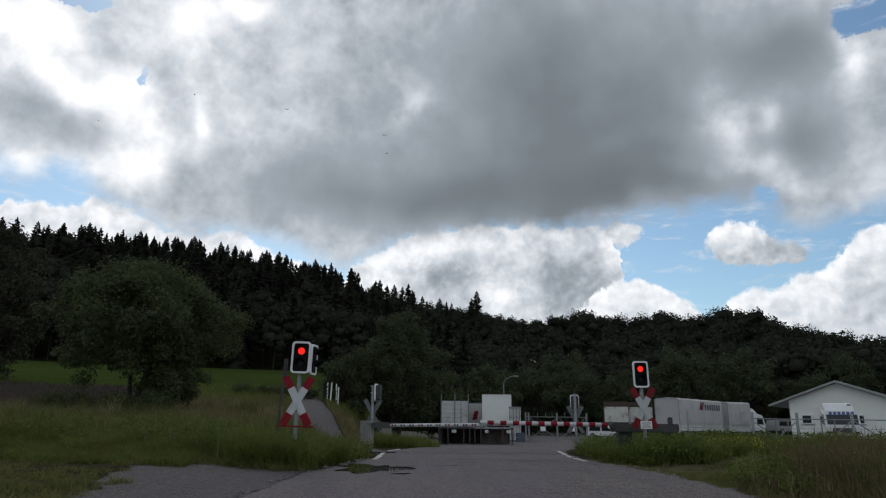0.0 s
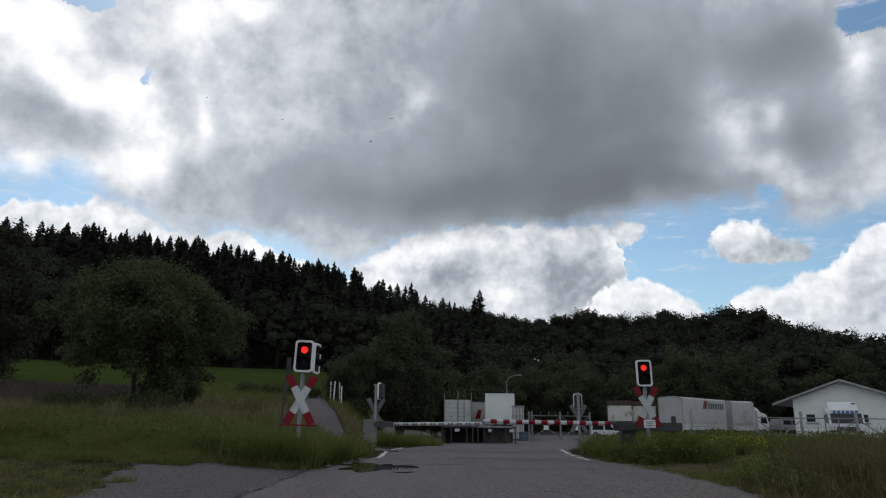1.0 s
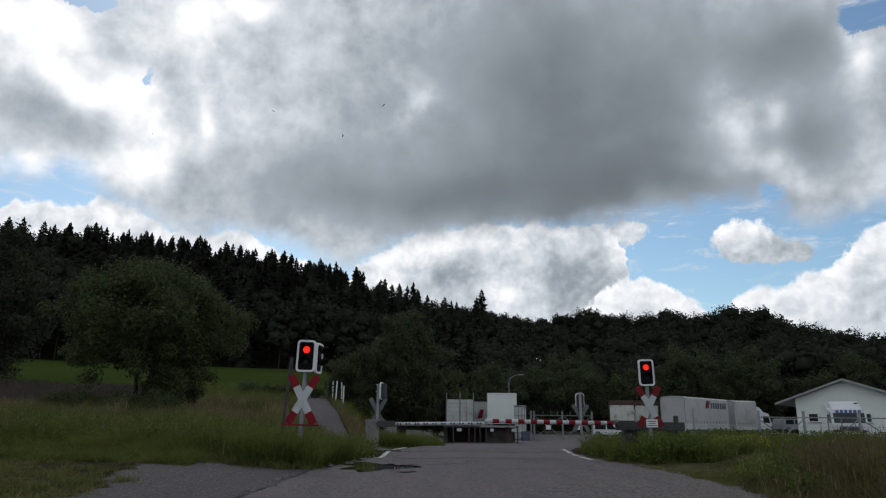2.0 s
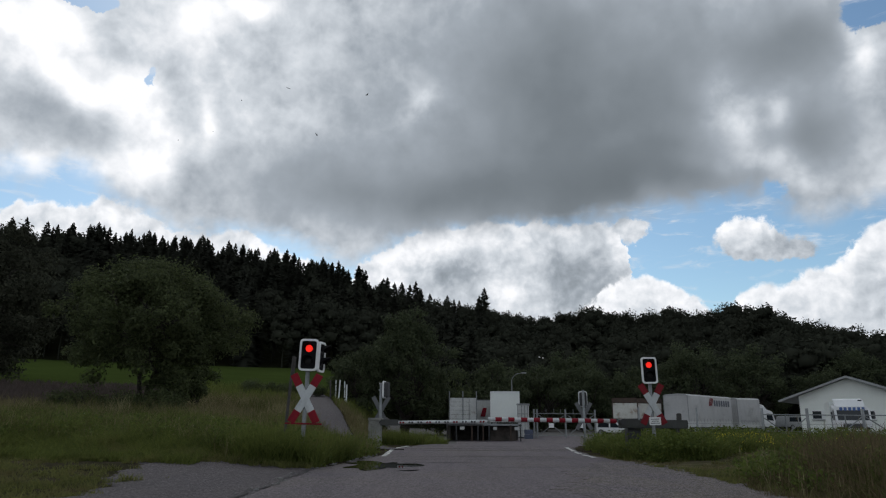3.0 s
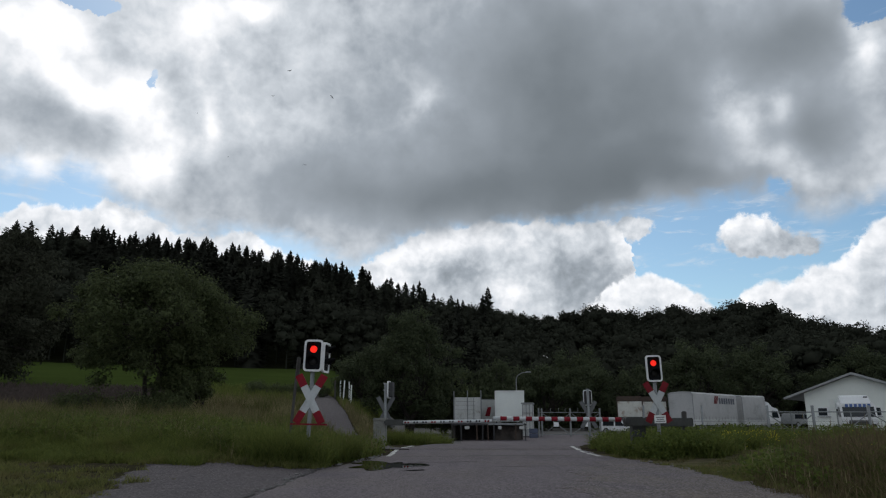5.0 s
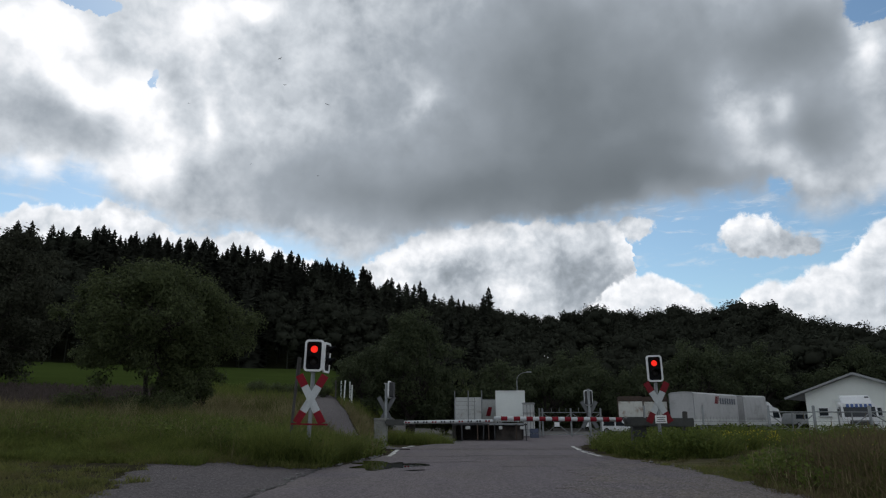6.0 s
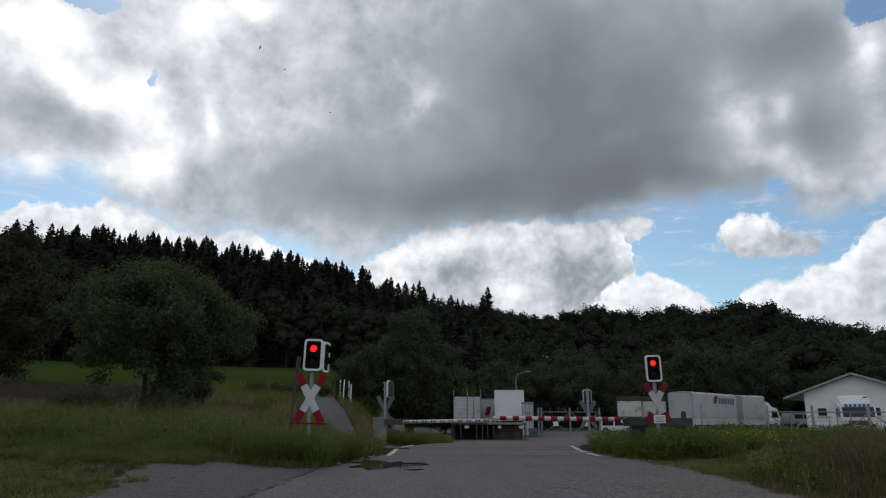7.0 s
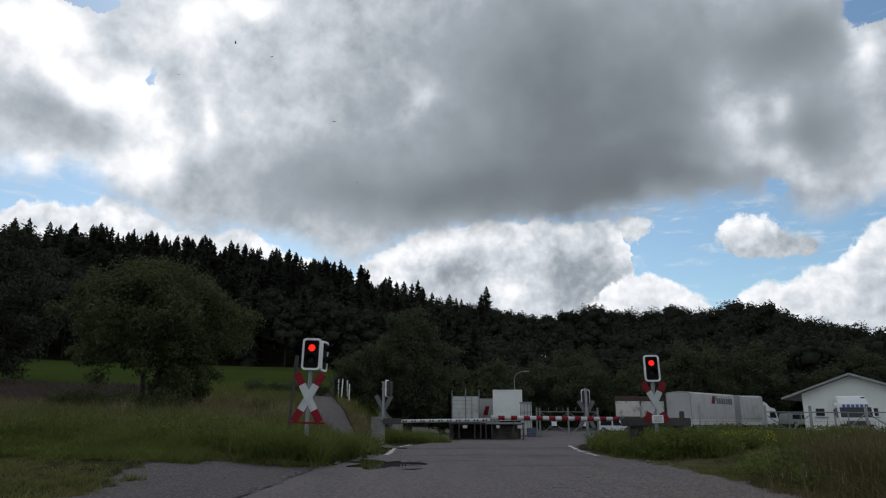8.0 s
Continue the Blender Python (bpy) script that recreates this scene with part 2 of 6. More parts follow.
def asphalt(name, base, dark, warm, speck):
    """Worn road surface: broad patches, wheel tracks, loose grit and stone chips."""
    m = bpy.data.materials.new(name)
    m.use_nodes = True
    net = Net(m.node_tree)
    where = net.add("ShaderNodeTexCoord").outputs["Object"]
    broad = net.noise(where, 0.33, 6.0, 0.62, 0.6)[0]
    tracks = net.noise(net.vec("MULTIPLY", where, (1.3, 0.16, 1.0)), 1.0, 5.0, 0.6)[0]
    mid = net.noise(where, 3.2, 8.0, 0.75)[0]
    coarse = net.noise(net.vec("MULTIPLY", where, (1.0, 0.55, 1.0)), 34.0, 5.0, 0.75)[0]
    chips = net.add("ShaderNodeTexVoronoi", {"Vector": where, "Scale": 38.0}).outputs
    grit = net.noise(where, 70.0, 3.0, 0.6)[0]
    c = net.mix(net.add("ShaderNodeMapRange", {"Value": broad, "From Min": 0.38, "From Max": 0.62}).outputs[0], base, warm)
    c = net.mix(net.add("ShaderNodeMapRange", {"Value": tracks, "From Min": 0.45, "From Max": 0.72, "To Max": 0.75}).outputs[0], c, dark)
    c = net.mix(net.add("ShaderNodeMapRange", {"Value": mid, "From Min": 0.5, "From Max": 0.78, "To Max": 0.8}).outputs[0], c, dark)
    c = net.mix(net.add("ShaderNodeMapRange", {"Value": coarse, "From Min": 0.5, "From Max": 0.68, "To Max": 0.75}).outputs[0], c, tuple(v * 0.45 for v in dark))
    c = net.mix(net.add("ShaderNodeMapRange", {"Value": coarse, "From Min": 0.48, "From Max": 0.32, "To Max": 0.6}).outputs[0], c, tuple(min(1, v * 1.7) for v in base))
    tone = net.add("ShaderNodeSeparateColor", (chips[1],)).outputs[0]
    c = net.mix(net.add("ShaderNodeMapRange", {"Value": tone, "From Min": 0.55, "From Max": 1.0, "To Max": speck}).outputs[0], c, tuple(min(1, v * 2.1) for v in base))
    c = net.mix(net.add("ShaderNodeMapRange", {"Value": tone, "From Min": 0.4, "From Max": 0.0, "To Max": speck}).outputs[0], c, tuple(v * 0.35 for v in dark))
    tall = net.math("ADD", net.math("MULTIPLY", grit, 0.4), net.math("ADD", net.math("MULTIPLY", tone, 0.3), net.math("MULTIPLY", coarse, 1.0)))
    bump = net.add("ShaderNodeBump", {"Strength": 0.4, "Distance": 0.018, "Height": tall}).outputs[0]
    p = net.add("ShaderNodeBsdfPrincipled", {"Base Color": c, "Roughness": 0.85, "Specular IOR Level": 0.35, "Normal": bump})
    net.add("ShaderNodeOutputMaterial", (p.outputs[0],))
    return m


def glass(name, tint=(0.02, 0.025, 0.03), rough=0.06):
    m = bpy.data.materials.new(name)
    m.use_nodes = True
    net = Net(m.node_tree)
    p = net.add("ShaderNodeBsdfPrincipled", {"Base Color": (*tint, 1), "Roughness": rough, "Specular IOR Level": 0.35})
    net.add("ShaderNodeOutputMaterial", (p.outputs[0],))
    return m


M_ASPHALT = asphalt("asphalt", (0.118, 0.099, 0.111), (0.062, 0.052, 0.059), (0.118, 0.099, 0.094), 0.6)
M_GRAVEL = asphalt("fine_gravel", (0.068, 0.057, 0.064), (0.03, 0.026, 0.029), (0.062, 0.051, 0.05), 0.85)
M_SHOULDER = asphalt("gritty_shoulder", (0.106, 0.09, 0.098), (0.05, 0.042, 0.046), (0.14, 0.113, 0.075), 0.95)
M_VERGE = material("verge_soil", (0.07, 0.06, 0.042), (0.03, 0.03, 0.016), 1.0, scale=2.1, fine=26, bump=1.0, depth=0.06, spec=0.0, stain=(0.075, 0.063, 0.042), stain_scale=0.7, stain_at=0.58)
M_DIRT = material("bare_dirt", (0.15, 0.125, 0.082), (0.06, 0.06, 0.03), 1.0, scale=2.4, fine=30, bump=1.0, depth=0.05, spec=0.0, stain=(0.05, 0.06, 0.02), stain_scale=0.9, stain_at=0.55)
M_FALLOW = material("fallow_field_soil", (0.075, 0.062, 0.058), (0.045, 0.04, 0.036), 1.0, scale=0.5, fine=7, bump=0.9, depth=0.1, spec=0.0)
M_MEADOW = material("mown_meadow", (0.055, 0.08, 0.02), (0.038, 0.054, 0.015), 1.0, scale=0.07, fine=2.2, bump=0.5, depth=0.05, spec=0.0)
M_FLOOR = material("forest_floor", (0.03, 0.032, 0.018), (0.018, 0.02, 0.01), 1.0, scale=0.2, fine=3, bump=0.5, depth=0.1, spec=0.0)
M_YARD = material("yard_gravel", (0.11, 0.105, 0.1), (0.075, 0.07, 0.066), 0.95, scale=0.4, fine=9, bump=0.5, depth=0.03)
M_BLADE = material("grass_blade", (0.172, 0.2, 0.052), (0.034, 0.05, 0.014), 0.75, scale=0.7, fine=4, bump=0, thin=0.35, island=True, spec=0.1, stain=(0.13, 0.12, 0.045), stain_scale=0.9, stain_at=0.62)
M_WEED = material("weed_leaf", (0.15, 0.185, 0.045), (0.035, 0.055, 0.015), 0.7, scale=1.5, fine=6, bump=0, thin=0.3, island=True, spec=0.1)
M_BLADE_DRY = material("dry_grass_blade", (0.225, 0.19, 0.1), (0.06, 0.062, 0.028), 0.8, scale=0.7, fine=4, bump=0, thin=0.3, island=True, spec=0.08)
M_BLADE_SHORT = material("short_grass_blade", (0.195, 0.2, 0.062), (0.04, 0.05, 0.017), 0.75, scale=0.9, fine=5, bump=0, thin=0.35, island=True, spec=0.2, stain=(0.13, 0.105, 0.055), stain_scale=0.8, stain_at=0.58)
M_BLADE_WILD = material("wild_grass_blade", (0.125, 0.14, 0.042), (0.02, 0.029, 0.01), 0.8, scale=0.9, fine=5, bump=0, thin=0.35, island=True, spec=0.08, stain=(0.09, 0.075, 0.035), stain_scale=0.8, stain_at=0.56)
M_BLADE_BROWN = material("brown_grass_blade", (0.19, 0.145, 0.085), (0.03, 0.028, 0.014), 0.8, scale=0.9, fine=5, bump=0, thin=0.3, island=True, spec=0.08)
M_STALK = material("pale_dry_stalk", (0.3, 0.26, 0.14), (0.16, 0.15, 0.07), 0.7, scale=0.7, fine=4, bump=0, thin=0.3, island=True, spec=0.2)
M_HEATHER = material("brown_weed", (0.115, 0.088, 0.082), (0.06, 0.052, 0.045), 0.9, scale=0.4, fine=3, bump=0, thin=0.2, island=True, spec=0.1)
M_YELLOW = material("yellow_petal", (0.6, 0.5, 0.03), (0.4, 0.36, 0.03), 0.7, bump=0, thin=0.3, island=True)
M_PALE = material("pale_petal", (0.55, 0.55, 0.45), (0.4, 0.4, 0.25), 0.7, bump=0, thin=0.3, island=True)
M_LEAF = material("broad_leaf", (0.11, 0.132, 0.058), (0.03, 0.037, 0.02), 0.7, scale=0.6, fine=4, bump=0, thin=0.3, island=True, spec=0.08)
M_LEAF_GREY = material("willow_leaf", (0.085, 0.102, 0.053), (0.033, 0.042, 0.024), 0.7, scale=0.6, fine=4, bump=0, thin=0.3, island=True, spec=0.08)
M_LEAF_FAR = material("woodland_leaf", (0.048, 0.053, 0.039), (0.027, 0.029, 0.022), 1.0, scale=0.1, fine=1, bump=0, thin=0.1, island=True, spec=0.0)
M_LEAF_EDGE = material("dull_field_leaf", (0.07, 0.074, 0.052), (0.032, 0.034, 0.025), 1.0, scale=0.2, fine=2, bump=0, thin=0.15, island=True, spec=0.02)
M_NEEDLE = material("spruce_needle", (0.045, 0.048, 0.038), (0.026, 0.028, 0.022), 1.0, scale=0.1, fine=1, bump=0, thin=0.06, island=True, spec=0.0)
M_BARK = material("bark", (0.045, 0.037, 0.03), (0.02, 0.017, 0.014), 0.95, scale=4, fine=25, bump=0.8, depth=0.03)
M_OLDWOOD = material("weathered_wood", (0.085, 0.08, 0.075), (0.045, 0.043, 0.042), 0.9, scale=5, fine=40, bump=0.6)
M_ZINC = material("galvanised_steel", (0.26, 0.275, 0.28), (0.17, 0.18, 0.185), 0.55, 0.4, scale=5, fine=30, bump=0.08)
M_GREY = material("grey_paint", (0.3, 0.31, 0.31), (0.22, 0.23, 0.23), 0.6, scale=3, fine=25, bump=0.1)
M_BACK = material("dull_grey_board_back", (0.14, 0.145, 0.15), (0.1, 0.104, 0.108), 0.7, scale=3, fine=20, bump=0.1)
M_BOX = material("dark_green_grey_steel", (0.06, 0.063, 0.06), (0.036, 0.038, 0.036), 0.6, 0.2, scale=3, fine=25, bump=0.1)
M_DARKSTEEL = material("dark_painted_steel", (0.05, 0.052, 0.055), (0.03, 0.03, 0.032), 0.6, 0.2, scale=3, fine=30, bump=0.1)
M_WHITE = material("white_enamel", (0.78, 0.79, 0.79), (0.66, 0.67, 0.67), 0.45, scale=2.5, fine=18, bump=0.05)
M_BOARD = material("aged_white_board", (0.56, 0.59, 0.6), (0.43, 0.455, 0.465), 0.5, scale=2.5, fine=18, bump=0.06, stain=(0.36, 0.37, 0.36), stain_scale=3.0, stain_at=0.64)
M_DULLWHITE = material("weathered_white_enamel", (0.5, 0.53, 0.54), (0.38, 0.4, 0.41), 0.6, scale=2.5, fine=18, bump=0.1)
M_RED = material("red_enamel", (0.25, 0.008, 0.02), (0.15, 0.007, 0.015), 0.6, spec=0.2, scale=3, fine=20, bump=0.05)
M_FADEDRED = material("faded_red_enamel", (0.2, 0.015, 0.022), (0.12, 0.011, 0.015), 0.7, spec=0.2, scale=3, fine=20, bump=0.1)
M_BLACK = material("black_panel", (0.008, 0.008, 0.009), (0.005, 0.005, 0.006), 0.8, scale=3, fine=20, bump=0.05, spec=0.15)
M_LENS_RED = material("lit_red_lens", (1.0, 0.03, 0.018), (0.8, 0.02, 0.015), 0.6, bump=0, glow=0.85, spec=0.1)
M_LENS_DARK = glass("unlit_lens", (0.006, 0.005, 0.004), 0.55)
M_CONCRETE = material("weathered_concrete", (0.25, 0.25, 0.23), (0.16, 0.165, 0.15), 0.92, scale=2.5, fine=30, bump=0.35, stain=(0.12, 0.12, 0.105), stain_scale=2.2)
# near-black base: the shade under the loading platform is put into this colour
M_DARKWALL = material("shade_dark_concrete", (0.04, 0.035, 0.032), (0.018, 0.016, 0.015), 0.95, scale=1.0, fine=12, bump=0.4, stain=(0.03, 0.028, 0.026), stain_scale=1.0)
M_BROWNWALL = material("brown_stained_concrete", (0.1, 0.085, 0.075), (0.055, 0.047, 0.042), 0.95, scale=1.5, fine=14, bump=0.4, stain=(0.03, 0.028, 0.025), stain_scale=1.4, stain_at=0.55)
M_RUSTPANEL = material("rust_streaked_white_panel", (0.6, 0.6, 0.56), (0.46, 0.46, 0.42), 0.65, scale=1.1, fine=9, bump=0.1, stain=(0.2, 0.11, 0.06), stain_scale=1.1, stain_at=0.62)
M_TARP = material("grey_white_tarpaulin", (0.46, 0.46, 0.46), (0.38, 0.38, 0.38), 0.6, scale=0.7, fine=6, bump=0.25, depth=0.04, stain=(0.3, 0.3, 0.29), stain_scale=0.6)
M_PANEL = material("white_coated_panel", (0.74, 0.775, 0.75), (0.66, 0.69, 0.67), 0.5, scale=0.8, fine=9, bump=0.04)
M_DIRTYPANEL = material("soiled_white_panel", (0.58, 0.59, 0.58), (0.42, 0.43, 0.42), 0.65, scale=1.1, fine=9, bump=0.1, stain=(0.22, 0.17, 0.13), stain_scale=1.3, stain_at=0.66)
M_RENDER = material("white_wall_plaster", (0.78, 0.81, 0.77), (0.68, 0.71, 0.67), 0.9, scale=0.6, fine=14, bump=0.12)
M_ROOF = material("grey_roof_sheet", (0.3, 0.31, 0.32), (0.22, 0.23, 0.24), 0.6, 0.2, scale=0.8, fine=10, bump=0.1)
M_VAN = material("white_car_paint", (0.75, 0.76, 0.77), (0.68, 0.69, 0.7), 0.25, scale=1, fine=8, bump=0.0)
M_TYRE = material("tyre_rubber", (0.025, 0.025, 0.025), (0.015, 0.015, 0.015), 0.9)
M_GLASS = glass("dark_window_glass")
M_BLUE = material("blue_sign_paint", (0.05, 0.12, 0.34), (0.04, 0.09, 0.26), 0.5, bump=0)
M_MARK = material("faded_slate_print", (0.12, 0.13, 0.16), (0.09, 0.1, 0.12), 0.7, bump=0)
M_CRATE = material("dull_blue_plastic", (0.06, 0.08, 0.14), (0.05, 0.06, 0.09), 0.6, scale=3, fine=15, bump=0.1)
M_LINE = material("worn_white_road_paint", (0.62, 0.62, 0.6), (0.4, 0.4, 0.38), 0.8, scale=2, fine=35, bump=0.3, stain=(0.12, 0.115, 0.115), stain_scale=5, stain_at=0.6)
M_CRACK = material("tar_and_puddle_dark", (0.018, 0.017, 0.018), (0.01, 0.01, 0.01), 0.8)
M_RAIL = material("rusty_rail_steel", (0.09, 0.06, 0.045), (0.05, 0.04, 0.035), 0.6, 0.6, scale=4, fine=40, bump=0.2)
M_STONE = material("kerb_rubble", (0.2, 0.195, 0.19), (0.1, 0.098, 0.095), 0.95, scale=5, fine=40, bump=0.5, piece=True)
M_WATER = glass("puddle_water", (0.012, 0.012, 0.01), 0.02)
M_BIRD = material("dark_plumage", (0.03, 0.025, 0.02), (0.015, 0.013, 0.01), 0.8, bump=0)


# ---------- mesh helpers ----------
def sheet(name, verts, faces, mats, index=None, parent=None, smooth=False):
    me = bpy.data.meshes.new(name)
    v = np.asarray(verts, dtype=np.float32)
    f = np.asarray(faces, dtype=np.int32)
    k = f.shape[1]
    me.vertices.add(len(v))
    me.vertices.foreach_set("co", v.ravel())
    me.loops.add(f.size)
    me.loops.foreach_set("vertex_index", f.ravel())
    me.polygons.add(len(f))
    me.polygons.foreach_set("loop_start", np.arange(len(f), dtype=np.int32) * k)
    me.polygons.foreach_set("loop_total", np.full(len(f), k, dtype=np.int32))
    for m in (mats if isinstance(mats, (list, tuple)) else [mats]):
        me.materials.append(m)
    if index is not None:
        me.polygons.foreach_set("material_index", np.asarray(index, dtype=np.int32))
    if smooth:
        me.polygons.foreach_set("use_smooth", np.ones(len(f), dtype=bool))
    me.update(calc_edges=True)
    me.validate()
    ob = new(name, me)
    if parent:
        ob.parent = parent
    return ob


def thing(name, m, label, category, group=""):
    ob = new(name)
    ob.matrix_world = m
    ob.empty_display_size = 0.2
    return tagged(ob, label, category, group)


def part(name, bm, mat, parent, label="", smooth=False):
    me = bpy.data.meshes.new(name)
    bm.normal_update()
    bm.to_mesh(me)
    bm.free()
    me.materials.append(mat)
    if smooth:
        for poly in me.polygons:
            poly.use_smooth = True
    ob = new(name, me)
    ob.parent = parent
    return tagged(ob, label)


def box(size, at=(0, 0, 0), bevel=0.01, rot=None, bm=None, segs=2):
    """A bevelled block; at is its centre."""
    piece = bmesh.new()
    bmesh.ops.create_cube(piece, size=1.0)
    bmesh.ops.scale(piece, vec=size, verts=piece.verts)
    if bevel:
        bmesh.ops.bevel(piece, geom=piece.edges[:], offset=min(bevel, min(size) * 0.45), segments=segs, affect="EDGES")
    m = Matrix.Translation(at) @ (rot if rot else Matrix())
    bmesh.ops.transform(piece, matrix=m, verts=piece.verts)
    return join(bm, piece)


def join(bm, piece):
    if bm is None:
        return piece
    me = bpy.data.meshes.new("tmp")
    piece.to_mesh(me)
    piece.free()
    bm.from_mesh(me)
    bpy.data.meshes.remove(me)
    return bm


def tube(a, b, r0, r1=None, sides=12, bm=None, bevel=0.0):
    a, b = Vector(a), Vector(b)
    piece = bmesh.new()
    bmesh.ops.create_cone(piece, cap_ends=True, segments=sides, radius1=r0, radius2=r0 if r1 is None else r1, depth=(b - a).length)
    if bevel:
        rim = [e for e in piece.edges if len(e.link_faces) == 2 and any(len(f.verts) > 4 for f in e.link_faces)]
        bmesh.ops.bevel(piece, geom=rim, offset=bevel, segments=2, affect="EDGES")
    m = Matrix.Translation((a + b) / 2) @ (b - a).to_track_quat("Z", "Y").to_matrix().to_4x4()
    bmesh.ops.transform(piece, matrix=m, verts=piece.verts)
    return join(bm, piece)


def prism(outline, depth, bm=None, m=None, bevel=0.0):
    """An outline in x, z pulled along y by depth, centred on y = 0."""
    piece = bmesh.new()
    front = [piece.verts.new((x, -depth / 2, z)) for x, z in outline]
    back = [piece.verts.new((x, depth / 2, z)) for x, z in outline]
    piece.faces.new(front)
    piece.faces.new(back[::-1])
    n = len(outline)
    for i in range(n):
        piece.faces.new((front[(i + 1) % n], front[i], back[i], back[(i + 1) % n]))
    bmesh.ops.recalc_face_normals(piece, faces=piece.faces[:])
    if bevel:
        bmesh.ops.bevel(piece, geom=piece.edges[:], offset=bevel, segments=2, affect="EDGES")
    if m:
        bmesh.ops.transform(piece, matrix=m, verts=piece.verts)
    return join(bm, piece)


def rounded(w, h, r, cx=0.0, cz=0.0, steps=4):
    pts = []
    for sx, sz, start in ((1, 1, 0), (-1, 1, 90), (-1, -1, 180), (1, -1, 270)):
        for i in range(steps + 1):
            a = radians(start + 90 * i / steps)
            pts.append((cx + sx * (w / 2 - r) + r * math.cos(a), cz + sz * (h / 2 - r) + r * math.sin(a)))
    return pts


def frame_ring(w, h, r, border, depth):
    """A rounded rectangular frame with an open middle, in x, z."""
    bm = bmesh.new()
    rings = []
    for y, outer in ((-depth / 2, True), (-depth / 2, False), (depth / 2, False), (depth / 2, True)):
        pts = rounded(w, h, r) if outer else rounded(w - 2 * border, h - 2 * border, max(0.01, r - border * 0.6))
        rings.append([bm.verts.new((x, y, z)) for x, z in pts])
    n = len(rings[0])
    for k in range(4):
        a, b = rings[k], rings[(k + 1) % 4]
        for i in range(n):
            bm.faces.new((a[i], a[(i + 1) % n], b[(i + 1) % n], b[i]))
    bmesh.ops.recalc_face_normals(bm, faces=bm.faces[:])
    return bm


# ---------- ground ----------
def step(a, b, x):
    s = np.clip((np.asarray(x, float) - a) / (b - a), 0, 1)
    return s * s * (3 - 2 * s)


RIDGE_AZ = np.array([-60, -35, -30, -20, -14, -8, -4, 1, 4, 7, 13, 19, 26, 30, 34, 60])
RIDGE_EL = np.array([13.4, 14.3, 14.6, 14.7, 14.0, 13.1, 12.2, 10.9, 10.7, 10.1, 10.4, 10.2, 10.2, 8.7, 7.6, 6.8])


def swell(x, y, s, seed):
    x, y = np.asarray(x, float) / s, np.asarray(y, float) / s
    return (np.sin(x * 1.7 + seed) * np.cos(y * 1.3 - seed * 2) + 0.5 * np.sin(x * 3.9 - y * 3.1 + seed * 3) + 0.3 * np.cos(x * 7.3 + y * 6.7 + seed)) / 1.8


def height(x, y):
    """The lie of the land, in metres above the road."""
    x, y = np.asarray(x, float), np.asarray(y, float)
    r = np.hypot(x, y)
    az = np.degrees(np.arctan2(x, y))
    left = (1 - step(-10, -2, az)) * step(-2.3, -6.5, x)
    q = np.clip(np.minimum(r, 130) - 12, 0, None)
    z = left * np.where(y > 0, 0.045 * q + 0.00037 * q * q, 0)
    z = z - (1 - left) * 0.3 * step(29, 42, y)
    ridge = np.tan(np.radians(np.interp(az, RIDGE_AZ, RIDGE_EL))) * 215 + 1.1 - 20.5
    edge = np.where(left > 0.5, 130.0, 112.0)
    base = left * 10.4 - (1 - left) * 0.3
    z = z + np.where(y > 0, np.clip(ridge - base, 0, None) * step(0, 1, (r - edge) / (215 - edge)), 0)
    z = z - np.where(r > 225, (z - 8) * step(225, 600, r), 0)
    # verge banks beside the road
    z = z + 0.22 * step(5.4, 8.0, x) * step(16.5, 20.5, y) * (1 - step(25, 31, y))
    z = z + 0.1 * step(5.8, 8.0, x) * (1 - step(14.5, 16.5, y)) * step(-30, 2, y)
    z = z + 0.12 * (1 - step(-5.5, -3.2, x)) * step(15.3, 17.5, y) * (1 - step(26, 34, y))
    rough = step(1, 6, np.maximum(-3.2 - x, x - 5.4)) + step(32, 60, r) * 0
    return z + 0.05 * rough * swell(x, y, 2.1, 1.0) + 0.03 * rough * swell(x, y, 0.6, 2.0)


def ground():
    rr = np.concatenate([np.arange(0.5, 8, 0.75), np.arange(8, 30, 0.25), np.arange(30, 80, 1.0), np.arange(80, 240, 4.0), np.geomspace(240, 4500, 24)])
    aa = np.radians(np.concatenate([np.arange(-48, 48, 0.5), np.arange(48, 312, 4.0)]))
    R, A = np.meshgrid(rr, aa, indexing="ij")
    X, Y = R * np.sin(A), R * np.cos(A)
    v = np.stack([X, Y, height(X, Y)], -1).reshape(-1, 3)
    n, k = len(rr), len(aa)
    i, j = np.meshgrid(np.arange(n - 1), np.arange(k), indexing="ij")
    j2 = (j + 1) % k
    f = np.stack([i * k + j, i * k + j2, (i + 1) * k + j2, (i + 1) * k + j], -1).reshape(-1, 4)[:, ::-1]
    c = v[f].mean(1)
    x, y = c[:, 0], c[:, 1]
    r, az = np.hypot(x, y), np.degrees(np.arctan2(x, y))
    wob = swell(x, y, 3.0, 5.0) * 2.0
    left = az < -5
    idx = np.zeros(len(f), int)
    idx[(r + wob > 70) & (r < 136)] = 2
    idx[left & (r + wob > 39) & (r + wob <= 70) & (az < -19)] = 1
    idx[r >= 134] = 3
    idx[~left & (r > 33) & (r < 114) & (y > 0)] = 4
    idx[~left & (r >= 112)] = 3
    idx[(x > 4.6) & (x < 10.5) & (y > 15.5 + 0.3 * wob) & (y < 22.5 + 0.2 * wob)] = 5
    ob = sheet("ground", v, f, [M_VERGE, M_FALLOW, M_MEADOW, M_FLOOR, M_YARD, M_DIRT], idx, smooth=True)
    return tagged(ob, "rolling ground of verge, fallow field, meadow and wood floor", "ground", kind="structure")


